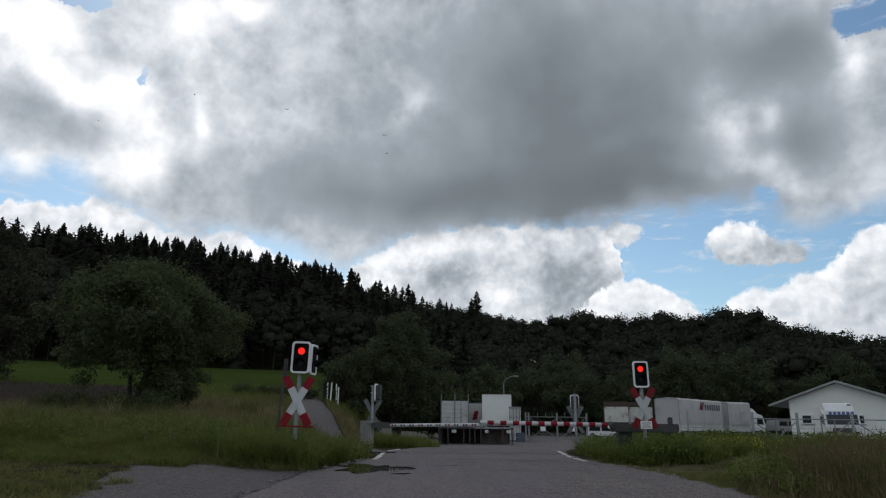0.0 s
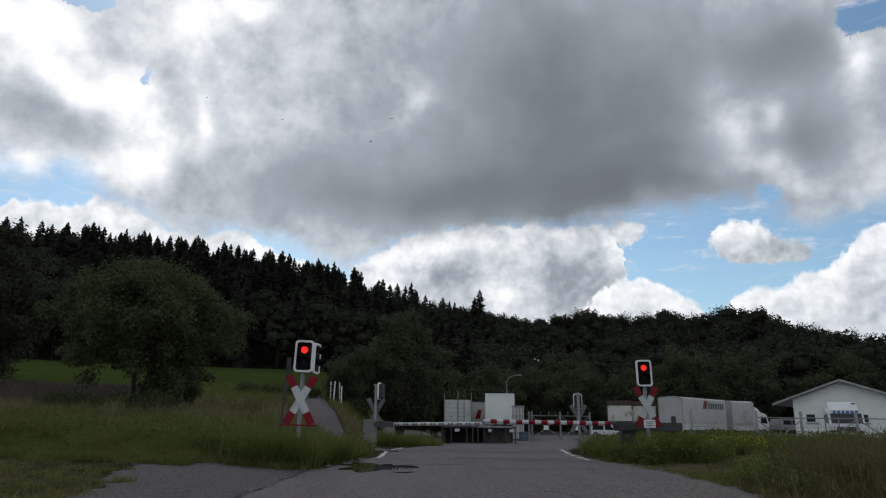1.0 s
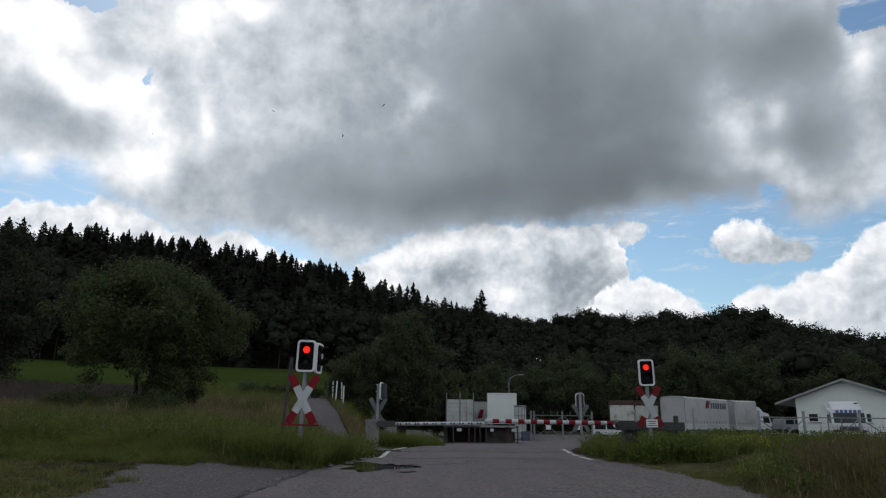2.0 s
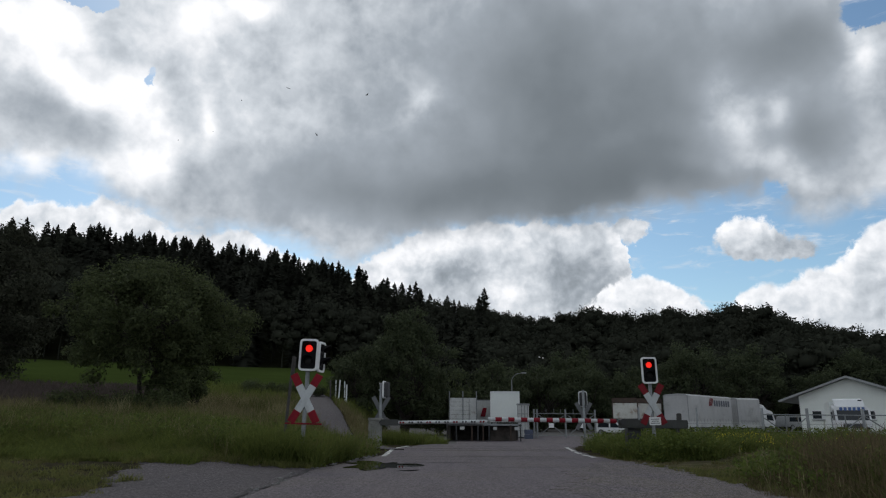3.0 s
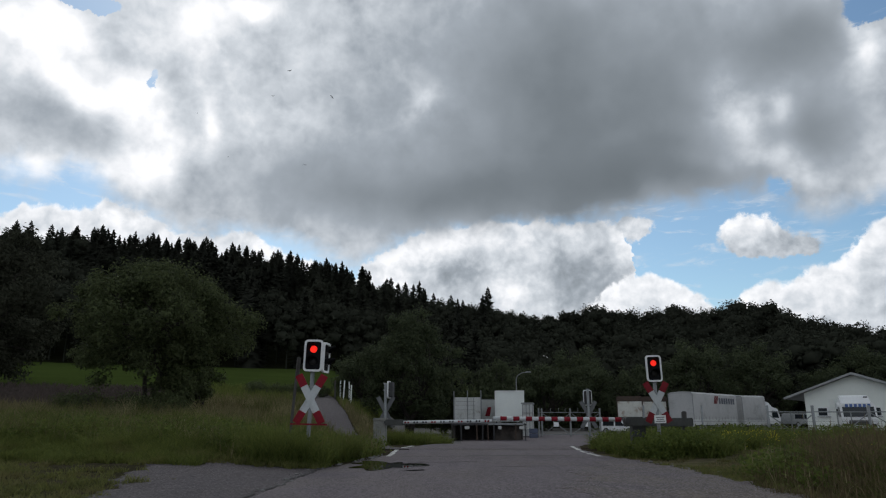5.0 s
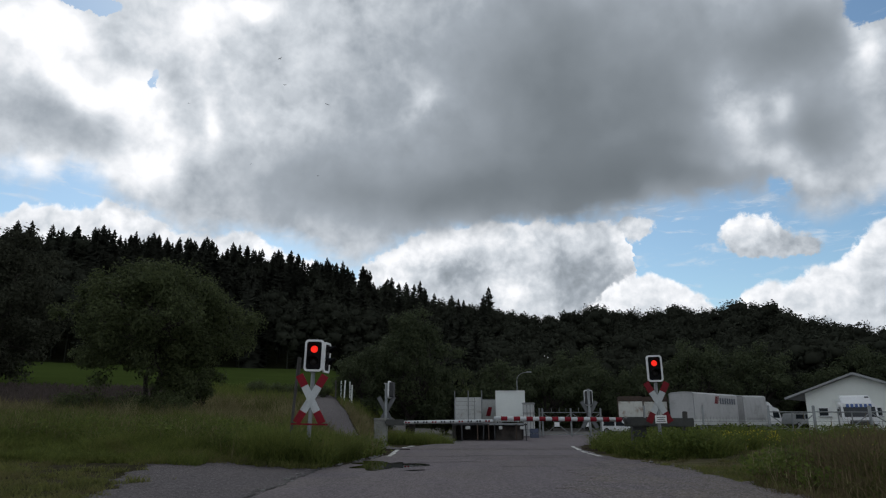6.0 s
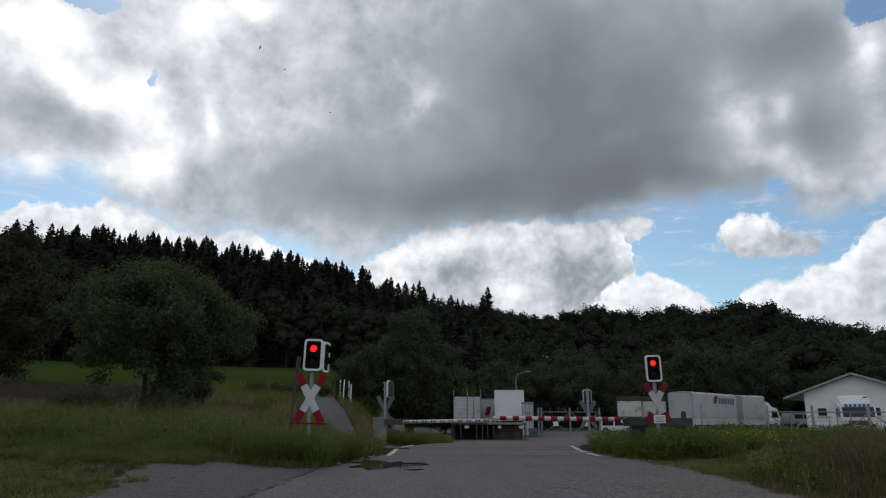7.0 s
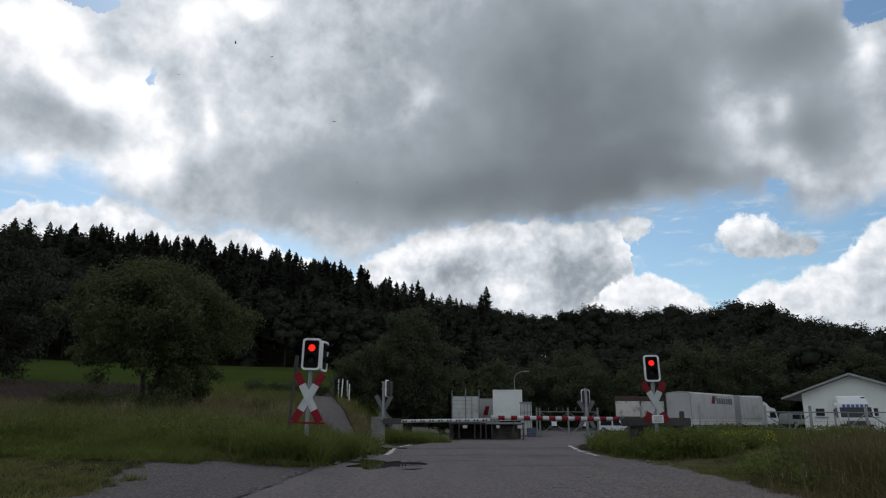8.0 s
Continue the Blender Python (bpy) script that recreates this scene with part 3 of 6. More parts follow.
def ribbon(name, rows, mat, lift, label, category, cols=24, jag=0.0, seed=1.0, inc=0.4):
    """A surface that lies on the land: rows of (y, left x, right x)."""
    ys = np.array([r[0] for r in rows], float)
    yy = np.arange(ys[0], ys[-1] + 1e-6, inc)
    xl, xr = np.interp(yy, ys, [r[1] for r in rows]), np.interp(yy, ys, [r[2] for r in rows])
    xl = xl + jag * (swell(yy, yy * 0, 0.8, seed) + 0.5 * swell(yy, yy * 0, 0.17, seed))
    xr = xr + jag * (swell(yy, yy * 0, 0.8, seed + 4) + 0.5 * swell(yy, yy * 0, 0.19, seed))
    s = np.linspace(0, 1, cols + 1)
    X = xl[:, None] * (1 - s) + xr[:, None] * s
    Y = np.repeat(yy[:, None], cols + 1, 1)
    Z = height(X, Y) + lift
    Z[:, 0] -= lift + 0.05
    Z[:, -1] -= lift + 0.05
    X[:, 1] = X[:, 0] + 0.06
    X[:, -2] = X[:, -1] - 0.06
    v = np.stack([X, Y, Z], -1).reshape(-1, 3)
    k = cols + 1
    i, j = np.meshgrid(np.arange(len(yy) - 1), np.arange(cols), indexing="ij")
    f = np.stack([i * k + j, i * k + j + 1, (i + 1) * k + j + 1, (i + 1) * k + j], -1).reshape(-1, 4)
    return tagged(sheet(name, v, f, mat, smooth=True), label, category, kind="structure")


ground()
ROAD = [(-40, -2.8, 5.2), (10, -2.8, 5.2), (15.4, -2.75, 5.35), (18, -2.3, 5.15), (21.6, -1.75, 5.0), (25.5, -1.8, 5.2), (28.0, -1.2, 5.6), (33, -0.2, 7.0), (40, 1.0, 9.5), (52, 1.5, 14), (64, 2, 30)]
ribbon("road", ROAD, M_ASPHALT, 0.03, "worn grey patched asphalt road over the crossing", "road", cols=30, jag=0.09)
ribbon("shoulder", [(-10, 2.4, 5.35), (9, 2.2, 5.35), (11, 1.9, 5.35), (13, 2.6, 5.4), (15.5, 2.9, 5.5), (17.5, 4.0, 5.35), (19.5, 4.5, 5.2)], M_SHOULDER, 0.034, "gritty brownish shoulder of loose stone on the road", "shoulder", cols=26, jag=0.3, seed=8.0, inc=0.1)
ribbon("layby", [(-20, -9, -2.2), (6, -8, -2.2), (10, -5.2, -2.2), (13, -5.9, -2.2), (15.0, -6.5, -2.2), (15.7, -5.6, -2.2), (16.1, -3.6, -2.2)], M_GRAVEL, 0.02, "grey gravel lay-by beside the road", "lay-by", cols=30, jag=0.25, seed=3.0, inc=0.06)
ribbon("track", [(25, -3.6, -1.2), (28, -4.6, -2.2), (32, -6.0, -3.9), (43, -8.5, -6.2), (50, -10.0, -7.7), (57, -11.4, -9.1), (63, -13.2, -11.0)], M_GRAVEL, 0.06, "narrow grey farm track climbing the slope", "track", cols=8, jag=0.1, seed=6.0)


# ---------- plants ----------
def leaves(centres, size, rng, up=0.0, facing=None, single=False):
    """Pointed leaves as triangles; facing: the way that their faces look, more or less."""
    n = len(centres)
    if facing is None:
        d = rng.normal(size=(n, 3))
        d[:, 2] += up
        side = rng.normal(size=(n, 3))
    else:
        side = facing / np.maximum(np.linalg.norm(facing, axis=1, keepdims=True), 1e-6) + 0.45 * rng.normal(size=(n, 3))
        d = np.cross(side, rng.normal(size=(n, 3)))
    d /= np.linalg.norm(d, axis=1, keepdims=True)
    e = np.cross(d, side)
    e /= np.linalg.norm(e, axis=1, keepdims=True)
    s = (size * rng.uniform(0.6, 1.3, n))[:, None]
    b = np.arange(n)[:, None]
    if single:
        v = np.stack([centres - d * s, centres + d * s * 0.2 + e * s * 0.8, centres + d * s * 0.9 - e * s * 0.5], 1).reshape(-1, 3)
        return v, b * 3 + [0, 1, 2]
    v = np.stack([centres - d * s, centres + e * s * 0.55, centres + d * s, centres - e * s * 0.55], 1).reshape(-1, 3)
    return v, np.concatenate([b * 4 + [0, 1, 2], b * 4 + [0, 2, 3]])


def crown_points(rng, n, rad, centre, clumps, spread, flat=0.25, peak=0.0):
    """Points in uneven clumps through an ellipsoid, thicker towards its skin; the clumps; the way out of each clump."""
    d = rng.normal(size=(clumps, 3))
    d /= np.linalg.norm(d, axis=1, keepdims=True)
    d[:, 2] = np.where(d[:, 2] < -flat, -d[:, 2] * 0.6, d[:, 2])
    reach = rng.uniform(0.45, 1.0, clumps) ** 0.6 * rng.uniform(0.72, 1.17, clumps)
    c = np.array(centre) + d * reach[:, None] * np.array(rad)
    c[:, :2] *= (1 - peak * np.clip((c[:, 2:] - centre[2]) / rad[2], 0, 1) ** 1.3)
    pick = rng.integers(0, clumps, n)
    off = rng.normal(size=(n, 3)) * [1, 1, 0.75]
    off /= np.linalg.norm(off, axis=1, keepdims=True)
    off = off * rng.uniform(0.35, 1.35, (n, 1))
    return c[pick] + off * spread * 1.35 * rng.uniform(0.6, 1.25, clumps)[pick][:, None], c, off + [0, 0, 0.45]


def limb(bm, a, b, r0, r1, rng, bends=4):
    a, b = Vector(a), Vector(b)
    last, rl = a, r0
    for i in range(1, bends + 1):
        s = i / bends
        p = a.lerp(b, s) + Vector(rng.normal(size=3)) * (b - a).length * 0.05 * (s < 1) + Vector((0, 0, 1)) * (b - a).length * 0.08 * math.sin(s * math.pi)
        r = r0 + (r1 - r0) * s
        tube(last, p, rl, r, 7, bm)
        last, rl = p, r


def tree(name, at, tall, rad, low, n, leaf, seed, mat, label, trunk_r=0.18, stems=1, clumps=90, spread=0.55, group="", flat=0.6, peak=0.0):
    rng = np.random.default_rng(seed)
    t = thing(name, pose(*at), label, "tree", group)
    mid = (tall + low) / 2
    pts, hubs, out = crown_points(rng, n, (rad[0], rad[1], (tall - low) / 2), (0, 0, mid), clumps, spread, flat, peak)
    bm = bmesh.new()
    for s in range(stems):
        a = s * 2.4
        base = (0.17 * s * math.cos(a), 0.17 * s * math.sin(a), -0.25)
        fork = Vector((math.cos(a) * 0.9 * (stems > 1), math.sin(a) * 0.3 * (stems > 1), low + (tall - low) * 0.25))
        limb(bm, base, fork, trunk_r, trunk_r * 0.65, rng)
        for h in hubs[s::stems][:16]:
            limb(bm, fork - Vector((0, 0, rng.uniform(0, 0.5))), h, trunk_r * 0.4, 0.025, rng, 3)
    part("trunk", bm, M_BARK, t, "dark forked bark-covered trunk")
    v, f = leaves(pts, leaf, rng, 0.0, out)
    crown = sheet("crown", v, f, mat, parent=t)
    return t


def spruce_arrays(rng, tall, width):
    """A spruce: many drooping boughs round a thin stem, thinning to a pointed tip."""
    V, F = [], []
    count = int(tall * 17)
    for i in range(count):
        s = (i + rng.random()) / count
        z = tall * (0.05 + 0.94 * s)
        l = (width * (1 - s) ** 0.66 + 0.05) * rng.uniform(0.55, 1.1)
        a = rng.uniform(0, 6.283)
        d, e = np.array([math.cos(a), math.sin(a), 0]), np.array([-math.sin(a), math.cos(a), 0])
        rise = l * (rng.uniform(-0.45, -0.1) if s < 0.8 else rng.uniform(-0.1, 0.35))
        w = 0.17 * l + 0.14
        o = np.array([0, 0, z])
        k = len(V)
        drop = rng.uniform(0.1, 0.4)
        V += [o + [0, 0, 0.3], o + d * l * 0.55 + e * w + [0, 0, rise * 0.35 - drop], o + d * l + [0, 0, rise + 0.1 * l], o + d * l * 0.5 - e * w + [0, 0, rise * 0.3 - drop * 0.5]]
        F += [[k, k + 1, k + 2], [k, k + 2, k + 3]]
    k = len(V)
    V += [np.array([math.cos(a * 1.257) * width * 0.55, math.sin(a * 1.257) * width * 0.55, 0.0]) for a in range(5)] + [np.array([0, 0, tall * 0.9])]
    F += [[k + a, k + (a + 1) % 5, k + 5] for a in range(5)]
    for a in range(3):
        d = np.array([math.cos(a * 2.1), math.sin(a * 2.1), 0])
        k = len(V)
        V += [d * 0.2, -d * 0.2, np.array([0, 0, tall + 0.4])]
        F += [[k, k + 1, k + 2]]
    return np.array(V), np.array(F)


def ball():
    bm = bmesh.new()
    bmesh.ops.create_icosphere(bm, subdivisions=1, radius=1.0)
    v = np.array([vert.co[:] for vert in bm.verts])
    f = np.array([[vert.index for vert in face.verts] for face in bm.faces])
    bm.free()
    return v, f


BALL = ball()


def oak_arrays(rng, tall, rad, n=480, leaf=0.5, boughs=13, core=0.6):
    """A woodland tree: lumpy boughs of foliage with leaves standing off them."""
    low = tall * rng.uniform(0.02, 0.15)
    d = rng.normal(size=(boughs, 3))
    d /= np.linalg.norm(d, axis=1, keepdims=True)
    reach = rng.uniform(0.12, 0.58, boughs)
    c = np.array([0, 0, (tall + low) / 2]) + d * reach[:, None] * np.array([rad, rad, (tall - low) / 2])
    r = rad * rng.uniform(0.4, 0.6, boughs)
    V, F, k = [], [], 0
    for i in range(boughs):
        if c[i, 2] + r[i] > tall * 0.92:
            continue
        v = BALL[0] * r[i] * core * rng.uniform(0.55, 1.25, (len(BALL[0]), 1)) * [1, 1, 0.85] + c[i]
        V.append(v)
        F.append(BALL[1] + k)
        k += len(v)
    pick = rng.integers(0, boughs, n)
    e = rng.normal(size=(n, 3))
    e[:, 2] += 0.3
    e /= np.linalg.norm(e, axis=1, keepdims=True)
    pts = c[pick] + e * (r[pick] * rng.uniform(0.2, 1.0, n) ** 0.55)[:, None]
    v, f = leaves(pts, leaf, rng, 0.0, e * 0.8 + [0, -0.2, 0.2] + 0.7 * rng.normal(size=(n, 3)), True)
    V.append(v)
    F.append(f + k)
    k += len(v)
    V.append(np.array([[0.25, 0, -1], [-0.12, 0.2, -1], [-0.12, -0.2, -1], [0, 0, tall * 0.7]]))
    F.append(np.array([[k, k + 1, k + 3], [k + 1, k + 2, k + 3], [k + 2, k, k + 3]]))
    return np.concatenate(V), np.concatenate(F)


def scatter(name, protos, spots, mat, label, category):
    """Many plants joined: spots of (x, y, z, turn, scale, which)."""
    V, F, k = [], [], 0
    for x, y, z, turn, s, w in spots:
        v, f = protos[w]
        c, n = math.cos(turn), math.sin(turn)
        V.append(np.stack([(v[:, 0] * c - v[:, 1] * n) * s + x, (v[:, 0] * n + v[:, 1] * c) * s + y, v[:, 2] * s + z], -1))
        F.append(f + k)
        k += len(v)
    return tagged(sheet(name, np.concatenate(V), np.concatenate(F), mat), label, category, kind="stuff")


def woods():
    rng = np.random.default_rng(5)
    spruces = [spruce_arrays(rng, h, w) for h, w in ((20.3, 4.6), (19.8, 4.2), (20.8, 4.8), (19.6, 4.4))]
    oaks = [oak_arrays(rng, h, w) for h, w in ((18, 4.8), (17, 5.2), (19, 5.0), (15, 4.6))]
    ridge_oaks = [oak_arrays(rng, h, w, 700, 0.5, 15) for h, w in ((20, 4.6), (19, 5.2), (20.5, 4.4), (18, 5.0))]
    crest_oaks = [oak_arrays(rng, h, w, 2000, 0.32, 20, 0.45) for h, w in ((20, 4.6), (19, 5.4), (20.5, 4.8), (18.5, 5.2))]
    sp, ok = [], []
    r = 116.0
    while r < 226:
        gap = 5.0 if r < 150 else 3.7 if r > 200 else 6.4
        for a in np.arange(-41, 40, math.degrees(gap / r)):
            az = a + rng.uniform(-0.8, 0.8)
            rad = r + rng.uniform(-2.5, 2.5)
            x, y = rad * math.sin(radians(az)), rad * math.cos(radians(az))
            left = az < -5.5
            if left and rad < 133 or not left and r > 210 and rng.random() < 0.45:
                continue
            z = float(height(x, y)) - 0.3
            share = 0.35 if az < -29 else 0.75 if az < -6 else 0.2 if az < 4 else 0.0
            if left and rad < 172:
                share *= 0.2
            if rng.random() < share:
                sp.append((x, y, z, rng.uniform(0, 6.28), rng.uniform(0.87, 0.97), int(rng.integers(4))))
            else:
                low = 0.74 if az > -5 else 0.82
                ok.append((x, y, z, rng.uniform(0, 6.28), rng.uniform(low, 1.0 if az > -5 else 1.04), int(rng.integers(4)) + 4 * (r > 194) + 4 * (r > 203 and not left)))
        r += gap
    # young trees close the wood along its crest
    for a in np.concatenate([np.arange(-41, 40, 0.9), np.arange(-6, 40, 0.5)]):
        az, rad = radians(a + rng.uniform(-0.3, 0.3)), rng.uniform(204, 222)
        x, y = rad * math.sin(az), rad * math.cos(az)
        ok.append((x, y, float(height(x, y)) - 0.3, rng.uniform(0, 6.28), rng.uniform(0.42, 0.56), int(rng.integers(4))))
    # one spruce stands clear of the crowns
    x, y = 205 * math.sin(radians(4.0)), 205 * math.cos(radians(4.0))
    sp.append((x, y, float(height(x, y)), 0.0, 1.02, 2))
    scatter("spruce_wood", spruces, sp, M_NEEDLE, "dense dark spruce wood covering the hillside", "forest")
    scatter("broadleaf_wood", oaks + ridge_oaks + crest_oaks, ok, M_LEAF_FAR, "dark green broadleaf wood along the hill", "forest")


def blades(name, spots, tall, width, lean, mat, label, category, seed, vary=0.45, heads=False):
    """Bent tapering blades, two triangles and a tip each, standing on the land."""
    rng = np.random.default_rng(seed)
    n = len(spots)
    x, y = spots[:, 0], spots[:, 1]
    z = height(x, y) - 0.02
    h = tall * rng.uniform(1 - vary, 1 + vary * 0.6, n) * (0.8 + 0.35 * swell(x, y, 1.1, seed) + 0.22 * swell(x, y, 0.31, seed + 2))
    if spots.shape[1] > 2:
        h = h * spots[:, 2]
    a, b = rng.uniform(0, 6.283, n), rng.uniform(0, 6.283, n)
    w = width * rng.uniform(0.6, 1.4, n)
    bend = h * lean * rng.uniform(0.2, 1.3, n)
    dx, dy = np.cos(a) * w, np.sin(a) * w
    lx, ly = np.cos(b) * bend, np.sin(b) * bend
    p = lambda s, k, side: np.stack([x + lx * k + dx * side, y + ly * k + dy * side, z + h * s], -1)
    tip = p(0.97, 1.0, 0.0)
    v = np.stack([p(0, 0, -1), p(0, 0, 1), p(0.55, 0.3, 0.8), p(0.55, 0.3, -0.8), tip], 1).reshape(-1, 3)
    k = np.arange(n)[:, None] * 5
    f = np.concatenate([k + [0, 1, 2], k + [0, 2, 3], k + [3, 2, 4]])
    if heads:
        pick = np.where(rng.random(n) < 0.35)[0]
        t = tip[pick]
        hw = 0.006
        hv = np.stack([t + [hw, 0, -0.1], t + [-hw, hw, -0.1], t + [0, 0, 0.05]], 1).reshape(-1, 3)
        f = np.concatenate([f, len(v) + np.arange(len(pick))[:, None] * 3 + [0, 1, 2]])
        v = np.concatenate([v, hv])
    return tagged(sheet(name, v, f, mat), label, category, kind="stuff")


def strewn(rng, n, x0, x1, y0, y1, keep, tuft=9, spread=0.07, uneven=0.0):
    """Spots in tufts over a rectangle, where keep allows; uneven: how far the tufts differ in height (a third column)."""
    k = max(1, n // tuft)
    c = np.stack([rng.uniform(x0, x1, k), rng.uniform(y0, y1, k)], -1)
    s = np.repeat(c, tuft, 0) if tuft > 1 else c
    s = s + rng.normal(size=s.shape) * spread * (tuft > 1)
    if uneven:
        s = np.concatenate([s, np.repeat(rng.uniform(1 - uneven, 1 + uneven * 0.5, k), tuft)[:, None]], 1)
    return s[keep(s[:, 0], s[:, 1])]


def road_side(y):
    ys = [r[0] for r in ROAD]
    return np.interp(y, ys, [r[1] for r in ROAD]), np.interp(y, ys, [r[2] for r in ROAD])


def on_track(x, y):
    c = np.interp(y, [25, 28, 32, 43, 50, 57, 63], [-2.4, -3.4, -4.8, -7.3, -8.8, -10.2, -12.1])
    return (np.abs(x - c) < 1.25) & (y > 25)


def seen(x, y, a=38):
    return np.abs(np.degrees(np.arctan2(x, y))) < a


def grasses():
    rng = np.random.default_rng(11)
    far_left = lambda x, y: seen(x, y) & (x < road_side(y)[0] - 0.25 + 0.3 * swell(x, y, 0.7, 2)) & ~on_track(x, y)
    tall_zone = lambda x, y: far_left(x, y) & ((y < 24) | (x < -3.2)) & (y > 15.9 + 1.0 * step(-4.4, -6.0, x) + 0.3 * swell(x, y, 1.5, 4) + 0.3 * swell(x, y, 0.5, 1) + 0.07 * np.clip(-6 - x, 0, 20))
    a = strewn(rng, 70000, -21, -1.6, 15.4, 27, tall_zone, 36, 0.13, 0.55)
    blades("tall_grass", a, 0.5, 0.011, 1.0, M_BLADE, "tall green verge grass beside the road", "grass", 1)
    a = strewn(rng, 11000, -21, -1.6, 16, 28, tall_zone, 4, 0.12)
    blades("seeding_grass", a, 0.66, 0.006, 0.5, M_BLADE_DRY, "straw-coloured seeding grass stalks in the verge", "grass", 2, heads=True)
    a = strewn(rng, 90000, -44, -2.2, 26, 52, lambda x, y: seen(x, y) & (x < -2.6) & ~on_track(x, y) & ((np.hypot(x, y) < 42) | (x / y > -0.38)), 30, 0.3, 0.65)
    blades("rough_meadow_grass", a, 0.62, 0.013, 0.4, M_BLADE_DRY, "rough straw and green grass on the slope", "grass", 3)
    a = strewn(rng, 45000, -58, -17, 34, 76, lambda x, y: seen(x, y) & (np.hypot(x, y) < 72) & (np.hypot(x, y) > 38) & (x / y < -0.36))
    blades("fallow_weeds", a, 0.5, 0.03, 0.5, M_HEATHER, "brown withered weeds on the fallow field", "weeds", 4)
    a = strewn(rng, 30000, -30, -6, 46, 72, lambda x, y: seen(x, y) & ~on_track(x, y) & (x / y > -0.40), 24, 0.3, 0.6)
    blades("slope_grass", a, 0.7, 0.02, 0.4, M_BLADE, "long green grass above the slope", "grass", 5)
    lawn = lambda x, y: seen(x, y, 40) & (x < np.interp(y, [8, 10, 13, 15, 15.9, 17], [-6.2, -5.0, -5.6, -6.3, -3.6, -2.6]) + 0.7 * swell(x, y, 0.9, 3) + 0.4 * swell(x, y, 0.25, 6)) & (swell(x, y, 1.3, 7) + 0.5 * swell(x, y, 0.35, 2) > -0.4 + 0.45 * (y < 15.0) * (y > 13.6))
    a = strewn(rng, 85000, -16, -2.7, 9, 16.2, lawn, 40, 0.1, 0.5)
    blades("short_grass", a, 0.13, 0.008, 0.9, M_BLADE_SHORT, "short patchy trodden grass by the lay-by", "grass", 6)
    for name, n, x0, y0, y1, tall, mat, label in (
            ("sedge_tufts", 3600, -17, 28, 50, 0.95, M_BLADE_WILD, "dark green sedge tufts on the slope"),
            ("straw_tufts", 4200, -17, 27, 46, 0.8, M_STALK, "pale straw tufts on the slope"),
            ("verge_clumps", 5400, -15, 16.5, 25, 0.72, M_BLADE_WILD, "dark taller clumps in the verge grass")):
        a = strewn(rng, n, x0, -4.2, y0, y1, lambda x, y: seen(x, y) & (x < -4.4) & ~on_track(x, y), 60, 0.2, 0.5)
        blades(name, a, tall, 0.009, 0.7, mat, label, "grass", 22)
    fringe = lambda x, y: far_left(x, y) & (np.abs(y - 15.95 - 0.25 * swell(x, y, 0.9, 4)) < 0.55 + 0.3 * swell(x, y, 0.4, 7))
    a = strewn(rng, 16000, -7.5, -2.5, 14.9, 17.2, fringe, 30, 0.1, 0.6)
    blades("fringe_grass", a, 0.22, 0.008, 1.1, M_BLADE_SHORT, "low ragged grass at the lay-by's edge", "grass", 18)
    apron = lambda x, y: far_left(x, y) & (x < -5.2) & (y > 14.5 + 0.4 * swell(x, y, 1.2, 4) + 0.25 * swell(x, y, 0.4, 1)) & (y < 18.5)
    a = strewn(rng, 60000, -15, -5, 13.8, 18.5, apron, 36, 0.13, 0.6)
    a[:, 2] *= 0.55 + 0.45 * step(14.5, 17.2, a[:, 1])
    blades("apron_grass", a, 0.4, 0.009, 1.1, M_BLADE, "soft green grass before the taller verge", "grass", 19)
    # right-hand verge
    back = lambda x, y: seen(x, y) & (x > road_side(y)[1] + 0.45 + 0.3 * swell(x, y, 0.8, 1)) & (y > np.interp(x, [5, 6, 7.5, 9, 11, 20], [20.6, 18.5, 18.6, 20.2, 21.4, 21.0]) + 0.35 * swell(x, y, 0.9, 6))
    a = strewn(rng, 90000, 5, 24, 18, 29, back, 36, 0.13, 0.5)
    blades("verge_grass", a, 0.56, 0.011, 1.0, M_BLADE, "tall green grass on the verge bank", "grass", 7)
    a = strewn(rng, 22000, 5, 30, 28.5, 36, lambda x, y: seen(x, y) & (x > road_side(y)[1] + 0.8))
    blades("fence_grass", a, 0.6, 0.012, 0.4, M_BLADE, "green grass along the yard fence", "grass", 8)
    front = lambda x, y: seen(x, y, 40) & (x > np.interp(y, [8, 10, 12, 14, 16.5, 18.5], [4.9, 4.95, 5.35, 6.3, 8.2, 11.0]) + 0.25 * swell(x, y, 0.6, 9))
    a = strewn(rng, 90000, 4.8, 16, 8.6, 19, front, 40, 0.13, 0.55)
    fade = np.clip((a[:, 0] - np.interp(a[:, 1], [8, 10, 12, 14, 16.5, 18.5], [4.9, 4.95, 5.35, 6.3, 8.2, 11.0])) / 1.5, 0.25, 1)
    a[:, 2] *= fade
    w = rng.random(len(a)) < 0.48
    blades("wild_grass", a[w], 0.62, 0.009, 1.4, M_BLADE_WILD, "wild green grass at the roadside", "grass", 9)
    blades("seeding_wild_grass", a[~w], 0.74, 0.006, 1.1, M_BLADE_BROWN, "brownish seeding wild grass at the roadside", "grass", 10, heads=True)
    a = strewn(rng, 26000, 4.7, 11, 12.5, 22, lambda x, y: (x > road_side(y)[1] + 0.1) & (swell(x, y, 0.9, 4) > 0.2))
    blades("sparse_grass", a, 0.1, 0.008, 0.8, M_BLADE_DRY, "sparse trodden grass on the dirt", "grass", 12)
